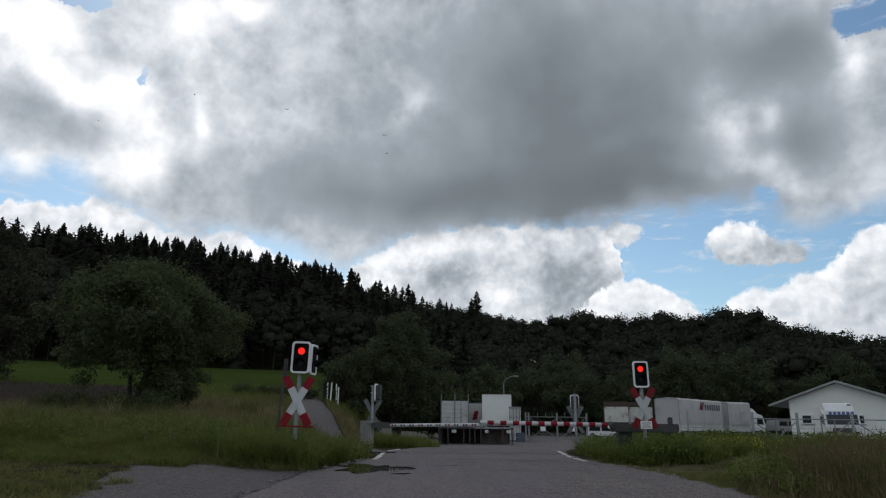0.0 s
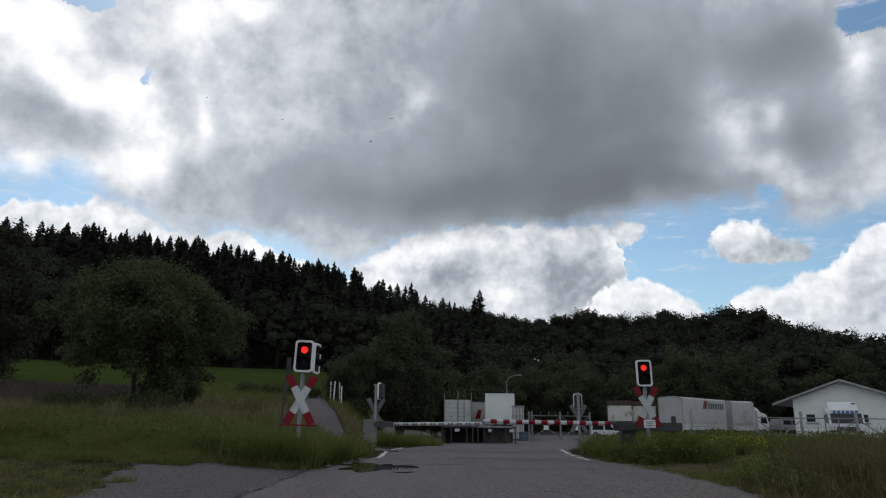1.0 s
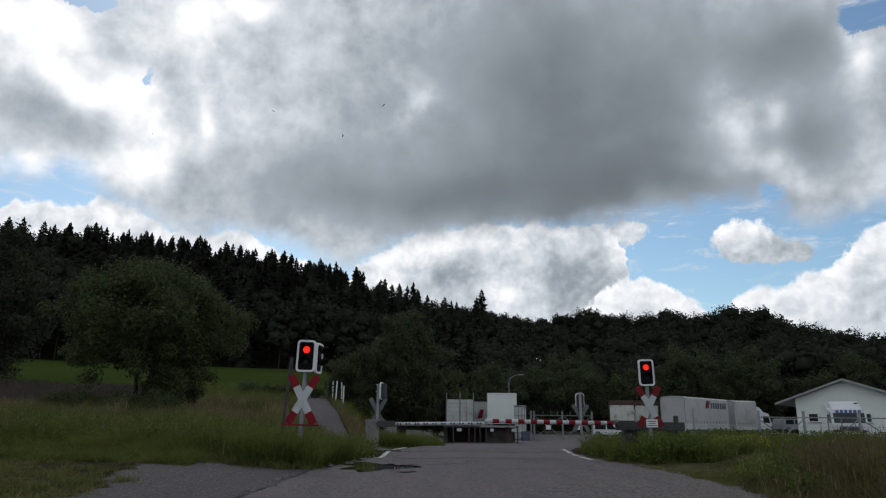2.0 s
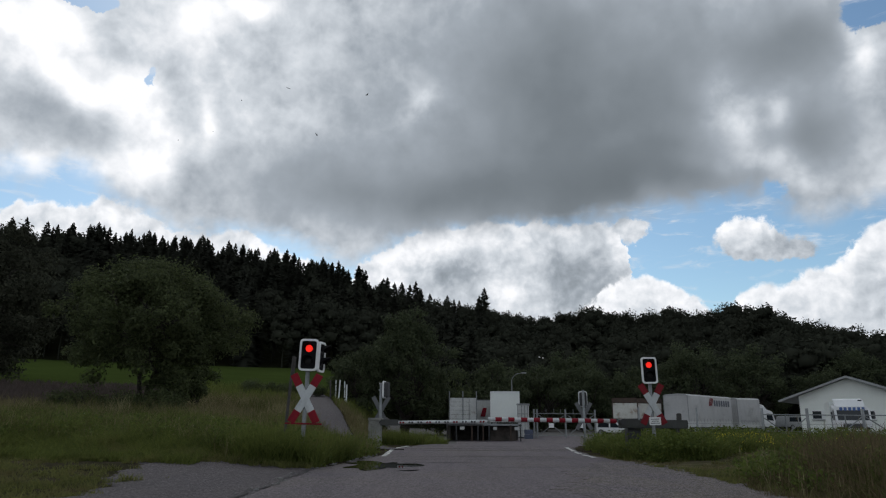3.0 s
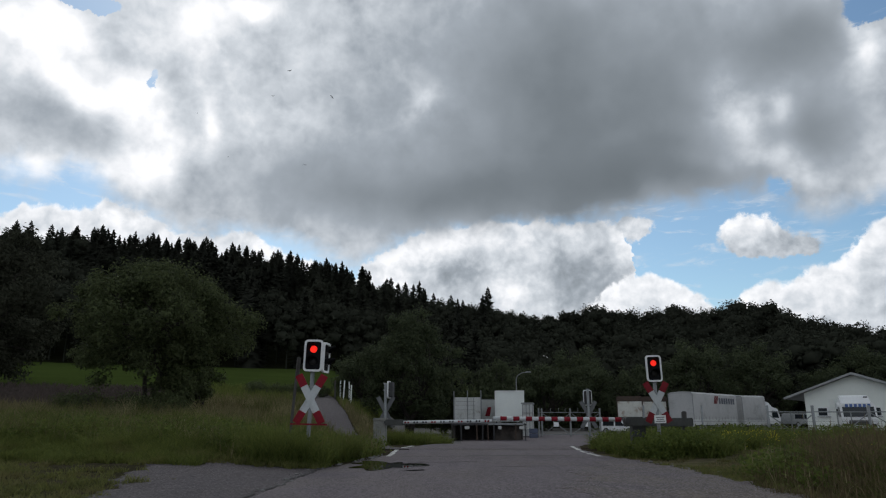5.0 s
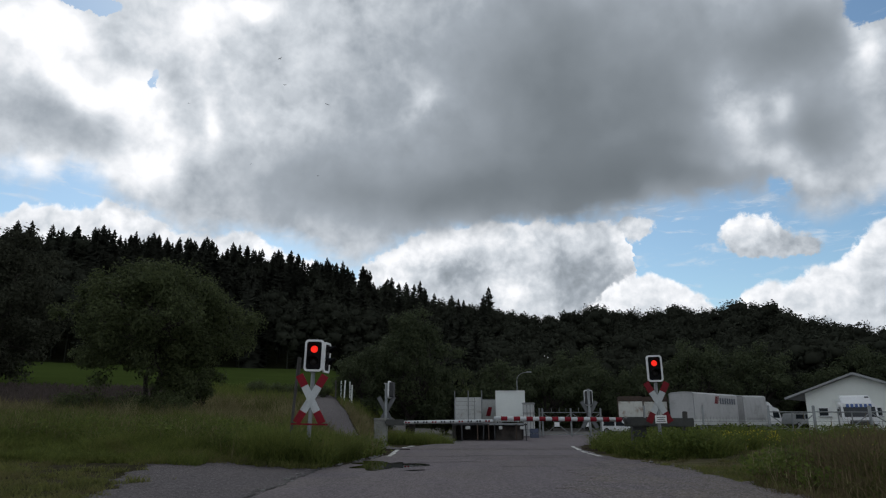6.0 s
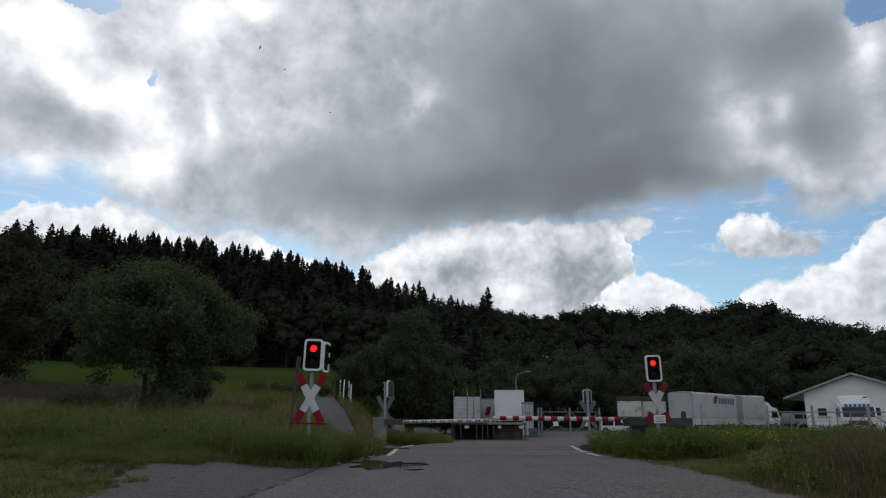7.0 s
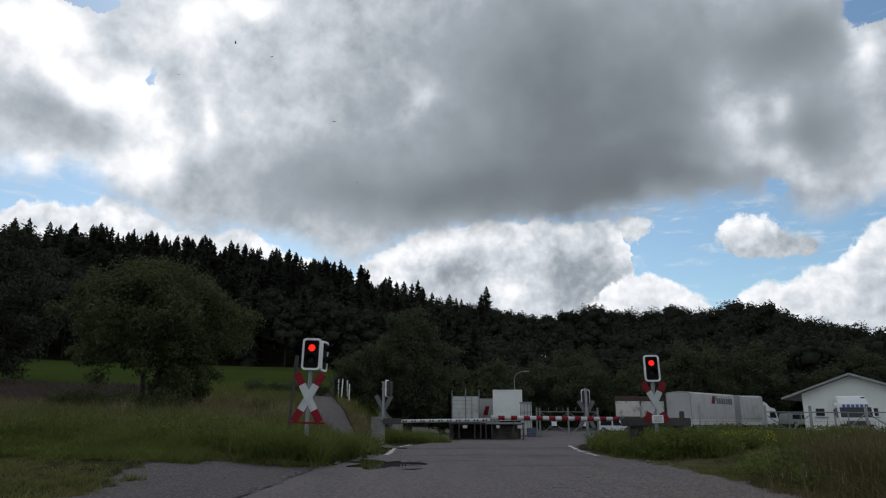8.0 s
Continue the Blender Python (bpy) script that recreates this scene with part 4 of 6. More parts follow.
    a = strewn(rng, 60000, 4.6, 10, 9, 22.5, lambda x, y: (x > road_side(y)[1] + 0.05 + 0.12 * swell(x, y, 0.4, 8)) & (x < np.interp(y, [8, 10, 12, 14, 16.5, 18.5, 22], [5.6, 5.7, 6.1, 7.0, 9.0, 11.0, 7.0])) & (swell(x, y, 0.7, 5) > -0.5 + 0.85 * (y > 16.2)), 12, 0.06)
    blades("roadside_grass", a, 0.12, 0.007, 0.8, M_BLADE_SHORT, "short ragged grass along the road edge", "grass", 13)
    a = strewn(rng, 20000, -3, 1.6, 30.5, 38, lambda x, y: (x < road_side(y)[0] - 0.05) & (y > 30.9) & ~on_track(x, y), 30, 0.16, 0.6)
    blades("crossing_grass", a, 0.6, 0.01, 1.0, M_BLADE, "green grass clump beyond the crossing", "grass", 14)
    a = np.concatenate([strewn(rng, 3000, -18, -2.4, 16, 25, tall_zone, 3), strewn(rng, 2200, 5, 18, 9, 27, lambda x, y: front(x, y) | back(x, y), 3)])
    blades("pale_stalks", a, 0.6, 0.0035, 0.7, M_STALK, "pale dry grass stalks over the verges", "grass", 15, heads=True)
    a = strewn(rng, 16000, -4.6, -2.5, 15.9, 19.5, far_left, 14, 0.12)
    blades("mound_grass", a, 0.74, 0.008, 0.9, M_BLADE, "feathery green grass round the signal's foot", "grass", 17, heads=True)
    # broad weeds give the verge its clumps
    rngw = np.random.default_rng(21)
    for name, keep, n, box4, mat, tall, label in (
            ("verge_weeds", tall_zone, 800, (-19, -2, 16.0, 22), M_WEED, 0.52, "leafy green weeds among the verge grass"),
            ("post_weeds", far_left, 40, (-4.6, -2.3, 15.9, 18.6), M_WEED, 0.72, "tall leafy weeds round the signal post"),
            ("barrier_weeds", lambda x, y: y > 0, 30, (-3.1, -1.95, 21.9, 23.1), M_WEED, 0.55, "leafy weeds before the concrete drive post"),
            ("roadside_weeds", back, 80, (5.7, 7.6, 18.4, 20.4), M_WEED, 0.72, "tall leafy weeds beside the barrier drive"),
            ("bank_weeds", back, 620, (5.3, 20, 18.6, 26), M_WEED, 0.66, "leafy green weeds on the verge bank"),
            ("front_weeds", front, 420, (5.6, 14, 10.5, 18), M_WEED, 0.5, "leafy dark weeds among the wild grass")):
        c = strewn(rngw, n, *box4, keep, 1)
        reps = 56
        p = np.repeat(c, reps, 0)
        hz = rngw.uniform(0.1, 1, len(p)) * tall * np.repeat(rngw.uniform(0.6, 1.15, len(c)), reps)
        p = p + rngw.normal(size=p.shape) * 0.13
        pts = np.stack([p[:, 0], p[:, 1], height(p[:, 0], p[:, 1]) + hz], -1)
        v, f = leaves(pts, 0.045, rngw, 0.0, rngw.normal(size=pts.shape) * 0.6 + [0, 0, 0.6])
        tagged(sheet(name, v, f, mat), label, "weeds", kind="stuff")
    # flower heads
    def flowers(name, spots, lo, hi, size, mat, label, per):
        p = np.repeat(spots, per, 0) + rngw.normal(size=(len(spots) * per, 2)) * 0.1
        pts = np.stack([p[:, 0], p[:, 1], height(p[:, 0], p[:, 1]) + rngw.uniform(lo, hi, len(p))], -1)
        v, f = leaves(pts, size, rngw, 2.0)
        tagged(sheet(name, v, f, mat), label, "flowers", kind="stuff")
    flowers("yellow_flowers", strewn(rngw, 60, 8.2, 11.5, 20.6, 22.5, lambda x, y: swell(x, y, 0.9, 3) > -0.1, 1), 0.25, 0.55, 0.02, M_YELLOW, "yellow flowering weeds on the verge bank", 24)
    flowers("meadow_flowers", strewn(rngw, 60, 6, 11, 10, 16, front, 1), 0.5, 0.8, 0.014, M_YELLOW, "scattered small yellow flower heads in the grass", 1)
    flowers("pale_flowers", strewn(rngw, 26, -16, -3, 16.5, 21, tall_zone, 1), 0.4, 0.65, 0.013, M_PALE, "scattered pale flower heads in the verge", 1)


# ---------- crossing signals ----------
def signal_head(t, at, turn, w=0.42, h=0.72, lit=True, hoods=True, back=False):
    """A light signal: rounded white frame, black panel, two lenses with hoods. It faces -y before it is turned."""
    m = Matrix.Translation(at) @ pose(0, 0, 0, 0, 0, turn)
    shell = prism(rounded(w - 0.07, h - 0.07, 0.06), 0.16, m=m @ pose(0, 0.09, 0), bevel=0.012)
    body = part("housing", shell, M_DARKSTEEL, t, "dark metal signal housing")
    rim = frame_ring(w, h, 0.075, 0.042, 0.05)
    bmesh.ops.transform(rim, matrix=m, verts=rim.verts)
    part("frame", rim, M_WHITE, body, "white rounded border")
    panel = prism(rounded(w - 0.09, h - 0.09, 0.04), 0.02, m=m @ pose(0, 0.006, 0))
    part("panel", panel, M_BLACK, body, "matt black panel")
    for k, (dz, on) in enumerate(((0.2 * h, lit), (-0.19 * h, False))):
        bm = bmesh.new()
        bmesh.ops.create_uvsphere(bm, u_segments=20, v_segments=10, radius=0.078)
        bmesh.ops.scale(bm, vec=(1, 0.3, 1), verts=bm.verts)
        bmesh.ops.transform(bm, matrix=m @ pose(0, -0.006, dz), verts=bm.verts)
        part("lens", bm, M_LENS_RED if on else M_LENS_DARK, body, "glowing red lens" if on else "unlit dark lens", True)
        if hoods:
            bm = bmesh.new()
            ring = []
            for i in range(13):
                a = radians(-10 + 200 * i / 12)
                c, s = math.cos(a), math.sin(a)
                reach = 0.07 + 0.13 * max(0, s)
                ring.append([bm.verts.new((c * r, y, s * r)) for r, y in ((0.118, 0), (0.124, -reach), (0.118, -reach), (0.112, 0))])
            for a, b in zip(ring, ring[1:]):
                for i in range(4):
                    bm.faces.new((a[i], a[(i + 1) % 4], b[(i + 1) % 4], b[i]))
            bmesh.ops.recalc_face_normals(bm, faces=bm.faces[:])
            bmesh.ops.transform(bm, matrix=m @ pose(0, -0.01, dz), verts=bm.verts)
            part("hood", bm, M_BLACK if not back else M_GREY, body, "", True)
    return body


def cross(t, z, y, white, red, span=1.15, width=0.16):
    """A St Andrew's cross of two boards with red ends."""
    for lean in (29, -29):
        m = pose(0, y + (0.012 if lean > 0 else -0.012), z, 0, lean, 0)
        arm = part("cross_board", box((width, 0.02, span), bevel=0.006, rot=None, at=(0, 0, 0)), white, t, "white enamelled board with red ends")
        arm.matrix_basis = m
        for s in (1, -1):
            part("red_end", box((width + 0.006, 0.028, span * 0.24), (0, 0, s * span * 0.382), 0.006), red, arm)


def crossing_signal(at, lean, second, plate, red, label, size=1.14, white=M_BOARD, head=2.46):
    t = thing("crossing_signal", pose(*at) @ pose(0, 0, 0, 0, lean, 0) @ Matrix.Scale(size, 4), label, "railway signal", "signals at the crossing")
    part("post", tube((0, 0.05, -0.3), (0, 0.05, 2.2), 0.045, bevel=0.005), M_ZINC, t, "galvanised round post", True)
    part("bracket", box((0.16, 0.1, 0.05), (0, 0.09, 2.13), 0.01, bm=box((0.16, 0.1, 0.05), (0, 0.09, 1.75), 0.01)), M_ZINC, t)
    signal_head(t, (0.0, 0.0, head), 0, 0.41, 0.69)
    if second:
        signal_head(t, (0.25, 0.17, 2.43), 80, 0.38, 0.66, False)
        part("side_arm", tube((0, 0.06, 2.4), (0.24, 0.2, 2.4), 0.03), M_ZINC, t)
    cross(t, 1.53, -0.02, white, red)
    if plate == "bar":
        part("red_bar", box((0.8, 0.03, 0.035), (0, 0.0, 1.0), 0.008), M_RED, t, "thin red painted bar")
    else:
        p = part("plate", box((0.3, 0.015, 0.2), (0.02, -0.06, 1.1), 0.006), M_WHITE, t, "small white notice plate")
        for i, w in enumerate((0.22, 0.18, 0.24)):
            part("text_bar", box((w, 0.006, 0.018), (0.02, -0.07, 1.15 - 0.05 * i), 0), M_DARKSTEEL, p)
    return t


def rear_signal(at, turn, label, aside=0):
    t = thing("crossing_signal", pose(*at, 0, 0, turn) @ Matrix.Scale(1.3, 4), label, "railway signal", "signals at the crossing")
    part("post", tube((0, 0, -0.7), (0, 0, 2.3), 0.05, bevel=0.005), M_ZINC, t, "galvanised round post", True)
    signal_head(t, (0, -0.22, 1.97) if not aside else (-0.1, -0.1, 2.08), aside, 0.34, 0.6, False, True, True)
    part("bracket", box((0.08, 0.2, 0.05), (0, -0.1, 2.15), 0.01), M_ZINC, t)
    for lean in (29, -29):
        arm = part("cross_board", box((0.15, 0.02, 1.15), bevel=0.006), M_BACK, t, "dull grey back of a board")
        arm.matrix_basis = pose(0, -0.07 + 0.022 * (lean > 0), 1.33, 0, lean, 0)
    return t


def signals():
    crossing_signal((-3.29, 16.6, -0.15), 1.2, True, "bar", M_RED, "railway crossing signal with lit red light and red-white cross")
    crossing_signal((6.33, 19.8, -0.13), -1.0, False, "plate", M_FADEDRED, "railway crossing signal with red light, faded cross and small notice plate", 1.125, M_DULLWHITE, 2.4)
    rear_signal((-2.63, 31.07, -0.27), 176, "railway crossing signal seen from its grey back by the barrier", 82)
    rear_signal((7.30, 33.8, -0.4), 172, "railway crossing signal seen from its grey back beyond the rails")
    post = thing("wooden_pole", pose(-3.96, 17.6, 0.05, 0, 3.0, 4), "dark weathered leaning wooden pole in the grass", "pole")
    part("shaft", tube((0, 0, -0.3), (0.0, 0, 2.66), 0.042, 0.034, 10), M_OLDWOOD, post)
    part("crosspiece", box((0.05, 0.05, 0.45), (0.05, -0.04, 2.42), 0.01), M_OLDWOOD, post)


def barriers():
    # near barrier, red and white, pivot on the right
    b = thing("barrier", pose(5.42, 20.6, 0), "lowered red and white striped half barrier with dark counterweight", "barrier", "half barriers")
    L, n = 3.86, 10
    arm = part("arm", tube((-L - 0.02, 0, 1.13), (0, 0, 1.1), 0.062, bevel=0.01, sides=16), M_BOARD, b, "white round barrier arm", True)
    for i in range(n):
        s0, s1 = (i * 2) / (2 * n), (i * 2 + 1) / (2 * n)
        part("red_stripe", tube((-L * s0, 0, 1.1 + 0.03 * s0), (-L * s1, 0, 1.1 + 0.03 * s1), 0.066, sides=16), M_RED, arm, "", True)
    part("counterweight", box((2.1, 0.16, 0.25), (1.15, 0.1, 1.02), 0.02), M_BOX, b, "dark steel counterweight box")
    part("drive_housing", box((0.4, 0.4, 0.95), (0.6, 0.4, 0.45), 0.03), M_DARKSTEEL, b, "dark steel drive housing")
    part("pivot", tube((0.2, -0.05, 1.08), (0.2, 0.3, 1.08), 0.09), M_DARKSTEEL, b)
    # far barrier, seen from behind, pivot on the left
    b = thing("barrier", pose(-2.54, 30.55, -0.33) @ Matrix.Scale(1.3, 4), "lowered white half barrier with paired reflectors on a concrete drive post", "barrier", "half barriers")
    post = part("drive_housing", box((0.44, 0.4, 1.3), (-0.2, 0.05, 0.5), 0.025), M_CONCRETE, b, "weathered concrete drive post")
    part("drive_lid", box((0.5, 0.46, 0.1), (-0.19, 0.05, 1.1), 0.02), M_CONCRETE, post)
    part("pivot", tube((0.0, -0.22, 1.0), (0.0, -0.1, 1.0), 0.05), M_DARKSTEEL, post)
    part("arm_holder", box((0.62, 0.12, 0.2), (0.3, -0.18, 1.0), 0.015), M_BOX, b, "dark grey steel arm holder")
    arm = part("arm", tube((0.6, -0.18, 1.0), (3.66, -0.18, 1.05), 0.058, sides=16, bevel=0.01), M_BOARD, b, "white round barrier arm", True)
    for i in range(10):
        for d in (0.0, 0.1):
            x = 0.68 + i * 0.305 + d
            z = 1.0 + 0.05 * (x - 0.6) / 3.06
            part("reflector", tube((x, -0.25, z), (x, -0.225, z), 0.033, sides=10), M_DARKSTEEL if i % 3 else M_FADEDRED, arm)


# ---------- road details ----------
def road_details():
    rng = np.random.default_rng(31)
    for y in (25.0, 26.435):
        r = thing("rail", pose(1.5, y, 0), "rusty steel rail set flush in the road", "rail", "rails")
        part("head", box((34, 0.072, 0.05), (0, 0, 0.009), 0.008), M_RAIL, r)
        part("flangeway", box((7.4, 0.035, 0.02), (0, 0.055, 0.024), 0.004), M_CRACK, r, "dark gap beside the rail")
    def mark(pts, wide, name, mat, lift, label, category):
        v, f = [], []
        for i, (x, y) in enumerate(pts):
            a = pts[max(0, i - 1)]
            b = pts[min(len(pts) - 1, i + 1)]
            d = Vector((b[0] - a[0], b[1] - a[1])).normalized()
            w = wide * (0.75 + 0.5 * rng.random()) / 2
            for s in (-1, 1):
                px, py = x - d.y * w * s, y + d.x * w * s
                v.append((px, py, float(height(px, py)) + lift))
            if i:
                k = 2 * i
                f.append((k - 2, k, k + 1, k - 1))
        return tagged(sheet(name, v, f, mat), label, category, kind="structure")
    def line(a, b, n, sway=0.0):
        return [(a[0] + (b[0] - a[0]) * i / n + sway * rng.normal(), a[1] + (b[1] - a[1]) * i / n + sway * rng.normal()) for i in range(n + 1)]
    mark(line((-1.62, 20.6), (-1.66, 25.5), 14, 0.01) + line((-1.6, 26.4), (-1.2, 28.6), 5, 0.01), 0.15, "edge_line", M_LINE, 0.036, "worn white edge line at the crossing", "road marking")
    for a, b in (((4.72, 20.6), (4.74, 22.3)), ((4.76, 22.9), (4.86, 24.2)), ((4.92, 24.7), (5.3, 28.2))):
        mark(line(a, b, 6, 0.01), 0.15, "edge_line", M_LINE, 0.036, "worn white edge line at the crossing", "road marking")
    # tar seams; the short wide mark at y = 15 stands for a second puddle
    for a, b, w in (((-1.2, 20.4), (0.9, 20.7), 0.1), ((0.7, 21.0), (3.9, 20.9), 0.17), ((-1.5, 25.2), (5.0, 25.6), 0.06), ((-0.9, 17.6), (0.2, 17.9), 0.07), ((-0.7, 15.0), (-0.45, 15.15), 0.2), ((0.2, 17.9), (0.9, 18.1), 0.05), ((-2.3, 18.7), (2.0, 19.6), 0.03), ((-1, 28.5), (5.2, 28.9), 0.08), ((-2.84, 8.5), (-2.74, 15.6), 0.05), ((1.2, 16.2), (4.4, 16.6), 0.05), ((2.2, 20.2), (4.4, 19.9), 0.06)):
        mark(line(a, b, 22, 0.05), w, "road_crack", M_CRACK, 0.0345, "dark mark on the worn asphalt: tar seams, and one small puddle", "road crack")
    # puddle: still water in a shallow hollow
    n = 60
    ring = []
    for i in range(n):
        a = 2 * math.pi * i / n
        k = 1 + 0.28 * math.sin(3 * a + 1) + 0.16 * math.sin(7 * a) + 0.1 * math.sin(11 * a + 2)
        ring.append((-1.42 + 0.82 * k * math.cos(a), 16.75 + 1.35 * k * math.sin(a) - 0.25 * math.cos(a), 0.037))
    v = [(-1.42, 16.75, 0.037)] + ring
    f = [(0, 1 + i, 1 + (i + 1) % n) for i in range(n)]
    tagged(sheet("puddle", v, f, M_WATER), "still dark puddle on the road's edge", "puddle", kind="structure")
    # rubble along the broken edge
    me = []
    for s in range(4):
        bm = bmesh.new()
        bmesh.ops.create_icosphere(bm, subdivisions=1, radius=0.07)
        for vert in bm.verts:
            vert.co += Vector(rng.normal(size=3)) * 0.014
        bmesh.ops.scale(bm, vec=(1.2, 0.9, 0.6), verts=bm.verts)
        m = bpy.data.meshes.new("stone")
        bm.to_mesh(m)
        bm.free()
        m.materials.append(M_STONE)
        me.append(m)
    edge = thing("stone_edging", pose(0, 0, 0), "loose grey stones along the broken road edge", "stones")
    for i in range(96):
        y = rng.uniform(9.5, 22) if i < 80 else rng.uniform(14.5, 19)
        if i < 80:
            x = float(road_side(y)[0]) - 0.05 + rng.normal() * 0.13
        else:
            x = float(road_side(y)[1]) + 0.1 + abs(rng.normal()) * 0.25
        st = new("stone", me[i % 4])
        st.parent = edge
        k = rng.uniform(0.2, 0.5) if rng.random() < 0.7 else rng.uniform(0.5, 1.0)
        st.matrix_basis = Matrix.LocRotScale((x, y, float(height(x, y)) + 0.025), Euler((rng.uniform(-0.3, 0.3), 0, rng.uniform(0, 6.28))), (k, k, k))


# ---------- the yard ----------
YARD = -0.3


def wheel(parent, at, r=0.5, w=0.28):
    x, y, z = at
    t = part("wheel", tube((x - w / 2, y, z), (x + w / 2, y, z), r, sides=22, bevel=0.04), M_TYRE, parent, "black rubber tyre", True)
    part("rim", tube((x - w / 2 - 0.01, y, z), (x + w / 2 + 0.01, y, z), r * 0.55, sides=16, bevel=0.02), M_ZINC, t)


def stake_trailer():
    """White slatted rear of a flatbed with tall stakes."""
    t = thing("stake_trailer", pose(2.22, 60, YARD, 0, 0, -2), "white plank-sided trailer with tall corner stakes on the yard", "trailer")
    part("bed", box((2.5, 8, 0.2), (0, 4, 1.08), 0.02), M_DARKSTEEL, t)
    for i in range(6):
        part("plank", box((2.42, 0.05, 0.345), (0, 0, 1.32 + i * 0.36), 0.012), M_DIRTYPANEL, t)
    for s in (-1, 1):
        for i in range(6):
            part("side_plank", box((0.05, 7.8, 0.345), (s * 1.22, 3.98, 1.32 + i * 0.36), 0.012), M_DIRTYPANEL, t)
    for x, h in ((-1.2, 3.85), (0.0, 3.9), (1.2, 3.9)):
        part("stake", box((0.09, 0.09, h - 1.0), (x, -0.07, (h + 1.0) / 2), 0.01), M_ZINC, t)
    part("stake", box((0.05, 0.05, 2.1), (0.55, -0.05, 2.3), 0.01), M_ZINC, t)
    part("bumper", box((2.4, 0.12, 0.14), (0, -0.02, 0.75), 0.02), M_DARKSTEEL, t)
    for x in (-0.95, 0.95):
        for y in (1.2, 2.5, 6.5):
            wheel(t, (x, y, 0.5))


def swap_body():
    t = thing("swap_body", pose(5.76, 58, YARD, 0, 0, -7), "plain white box body standing on steel legs", "container")
    body = part("box", box((2.5, 6.5, 2.35), (0, 3.25, 2.62), 0.03), M_PANEL, t, "smooth white box walls")
    part("rear_frame", frame_ring(2.52, 2.38, 0.04, 0.07, 0.05), M_WHITE, body).matrix_basis = pose(0, -0.02, 2.62)
    part("sill", box((2.6, 0.14, 0.18), (0, -0.05, 1.32), 0.02), M_PANEL, t, "white lower sill beam")
    for x in (-1.15, 1.15):
        for y in (0.4, 6.0):
            part("leg", box((0.1, 0.1, 1.3), (x, y, 0.65), 0.01), M_DARKSTEEL, t, "dark steel prop leg")


def containers():
    t = thing("container", pose(4.25, 63, YARD, 0, 0, -4), "soiled white container with a red painted patch", "container")
    part("shell", box((2.4, 6, 2.4), (0, 3, 1.95), 0.02), M_DIRTYPANEL, t)
    part("red_patch", prism([(-0.35, 1.7), (0.1, 1.7), (0.25, 2.5), (-0.1, 2.5)], 0.02, m=pose(0.05, -0.02, 0)), M_RED, t, "slanted red painted patch")
    part("roof_edge", box((2.5, 6.1, 0.08), (0, 3, 3.19), 0.01), M_GREY, t)
    t = thing("container", pose(6.78, 54, YARD, 0, 0, -9), "small soiled white container with open racking", "container")
    part("shell", box((0.86, 2.4, 2.45), (0, 1.2, 1.35), 0.02), M_DIRTYPANEL, t)
    part("roof_edge", box((0.98, 2.6, 0.1), (0, 1.2, 2.65), 0.01), M_GREY, t)
    for x in (-0.4, -0.1, 0.16, 0.4):
        part("rib", box((0.05, 0.06, 2.4), (x, -0.03, 1.35), 0.01), M_ZINC, t)
    for i in range(3):
        part("shelf_rail", box((0.9, 0.05, 0.05), (0, -0.08, 0.6 + 0.65 * i), 0.01), M_GREY, t)
    b = thing("crate", pose(7.0, 52.5, YARD), "blue plastic crate stack on the yard", "crate")
    for i in range(2):
        part("tray", box((0.62, 0.6, 0.34), (0, 0, 0.18 + i * 0.36), 0.03), M_CRATE, b)
    # end-panelled flat wagons behind the barrier drive
    for x, y, w in ((19.4, 70, 2.45), (22.3, 71, 2.35)):
        t = thing("flat_trailer", pose(x, y, YARD, 0, 0, -17), "flatbed trailer with a white end panel and rusty stakes", "trailer", "flatbed trailers")
        part("bed", box((w, 9, 0.25), (0, 4.5, 1.5), 0.02), M_DARKSTEEL, t)
        part("end_panel", box((w, 0.08, 1.55), (0, 0, 2.42), 0.02), M_RUSTPANEL, t, "rust-streaked white end panel")
        part("top_rail", box((w, 0.07, 0.5), (0, 0.05, 3.48), 0.02), M_RAIL, t, "rusty brown headboard")
        for s in (-1, 1):
            part("stake", box((0.1, 0.12, 2.1), (s * (w / 2 + 0.03), -0.02, 2.6), 0.015), M_RAIL, t, "rusty steel stake")
            for yy in (1.5, 2.8, 7.5):
                wheel(t, (s * 0.9, yy, 0.5))


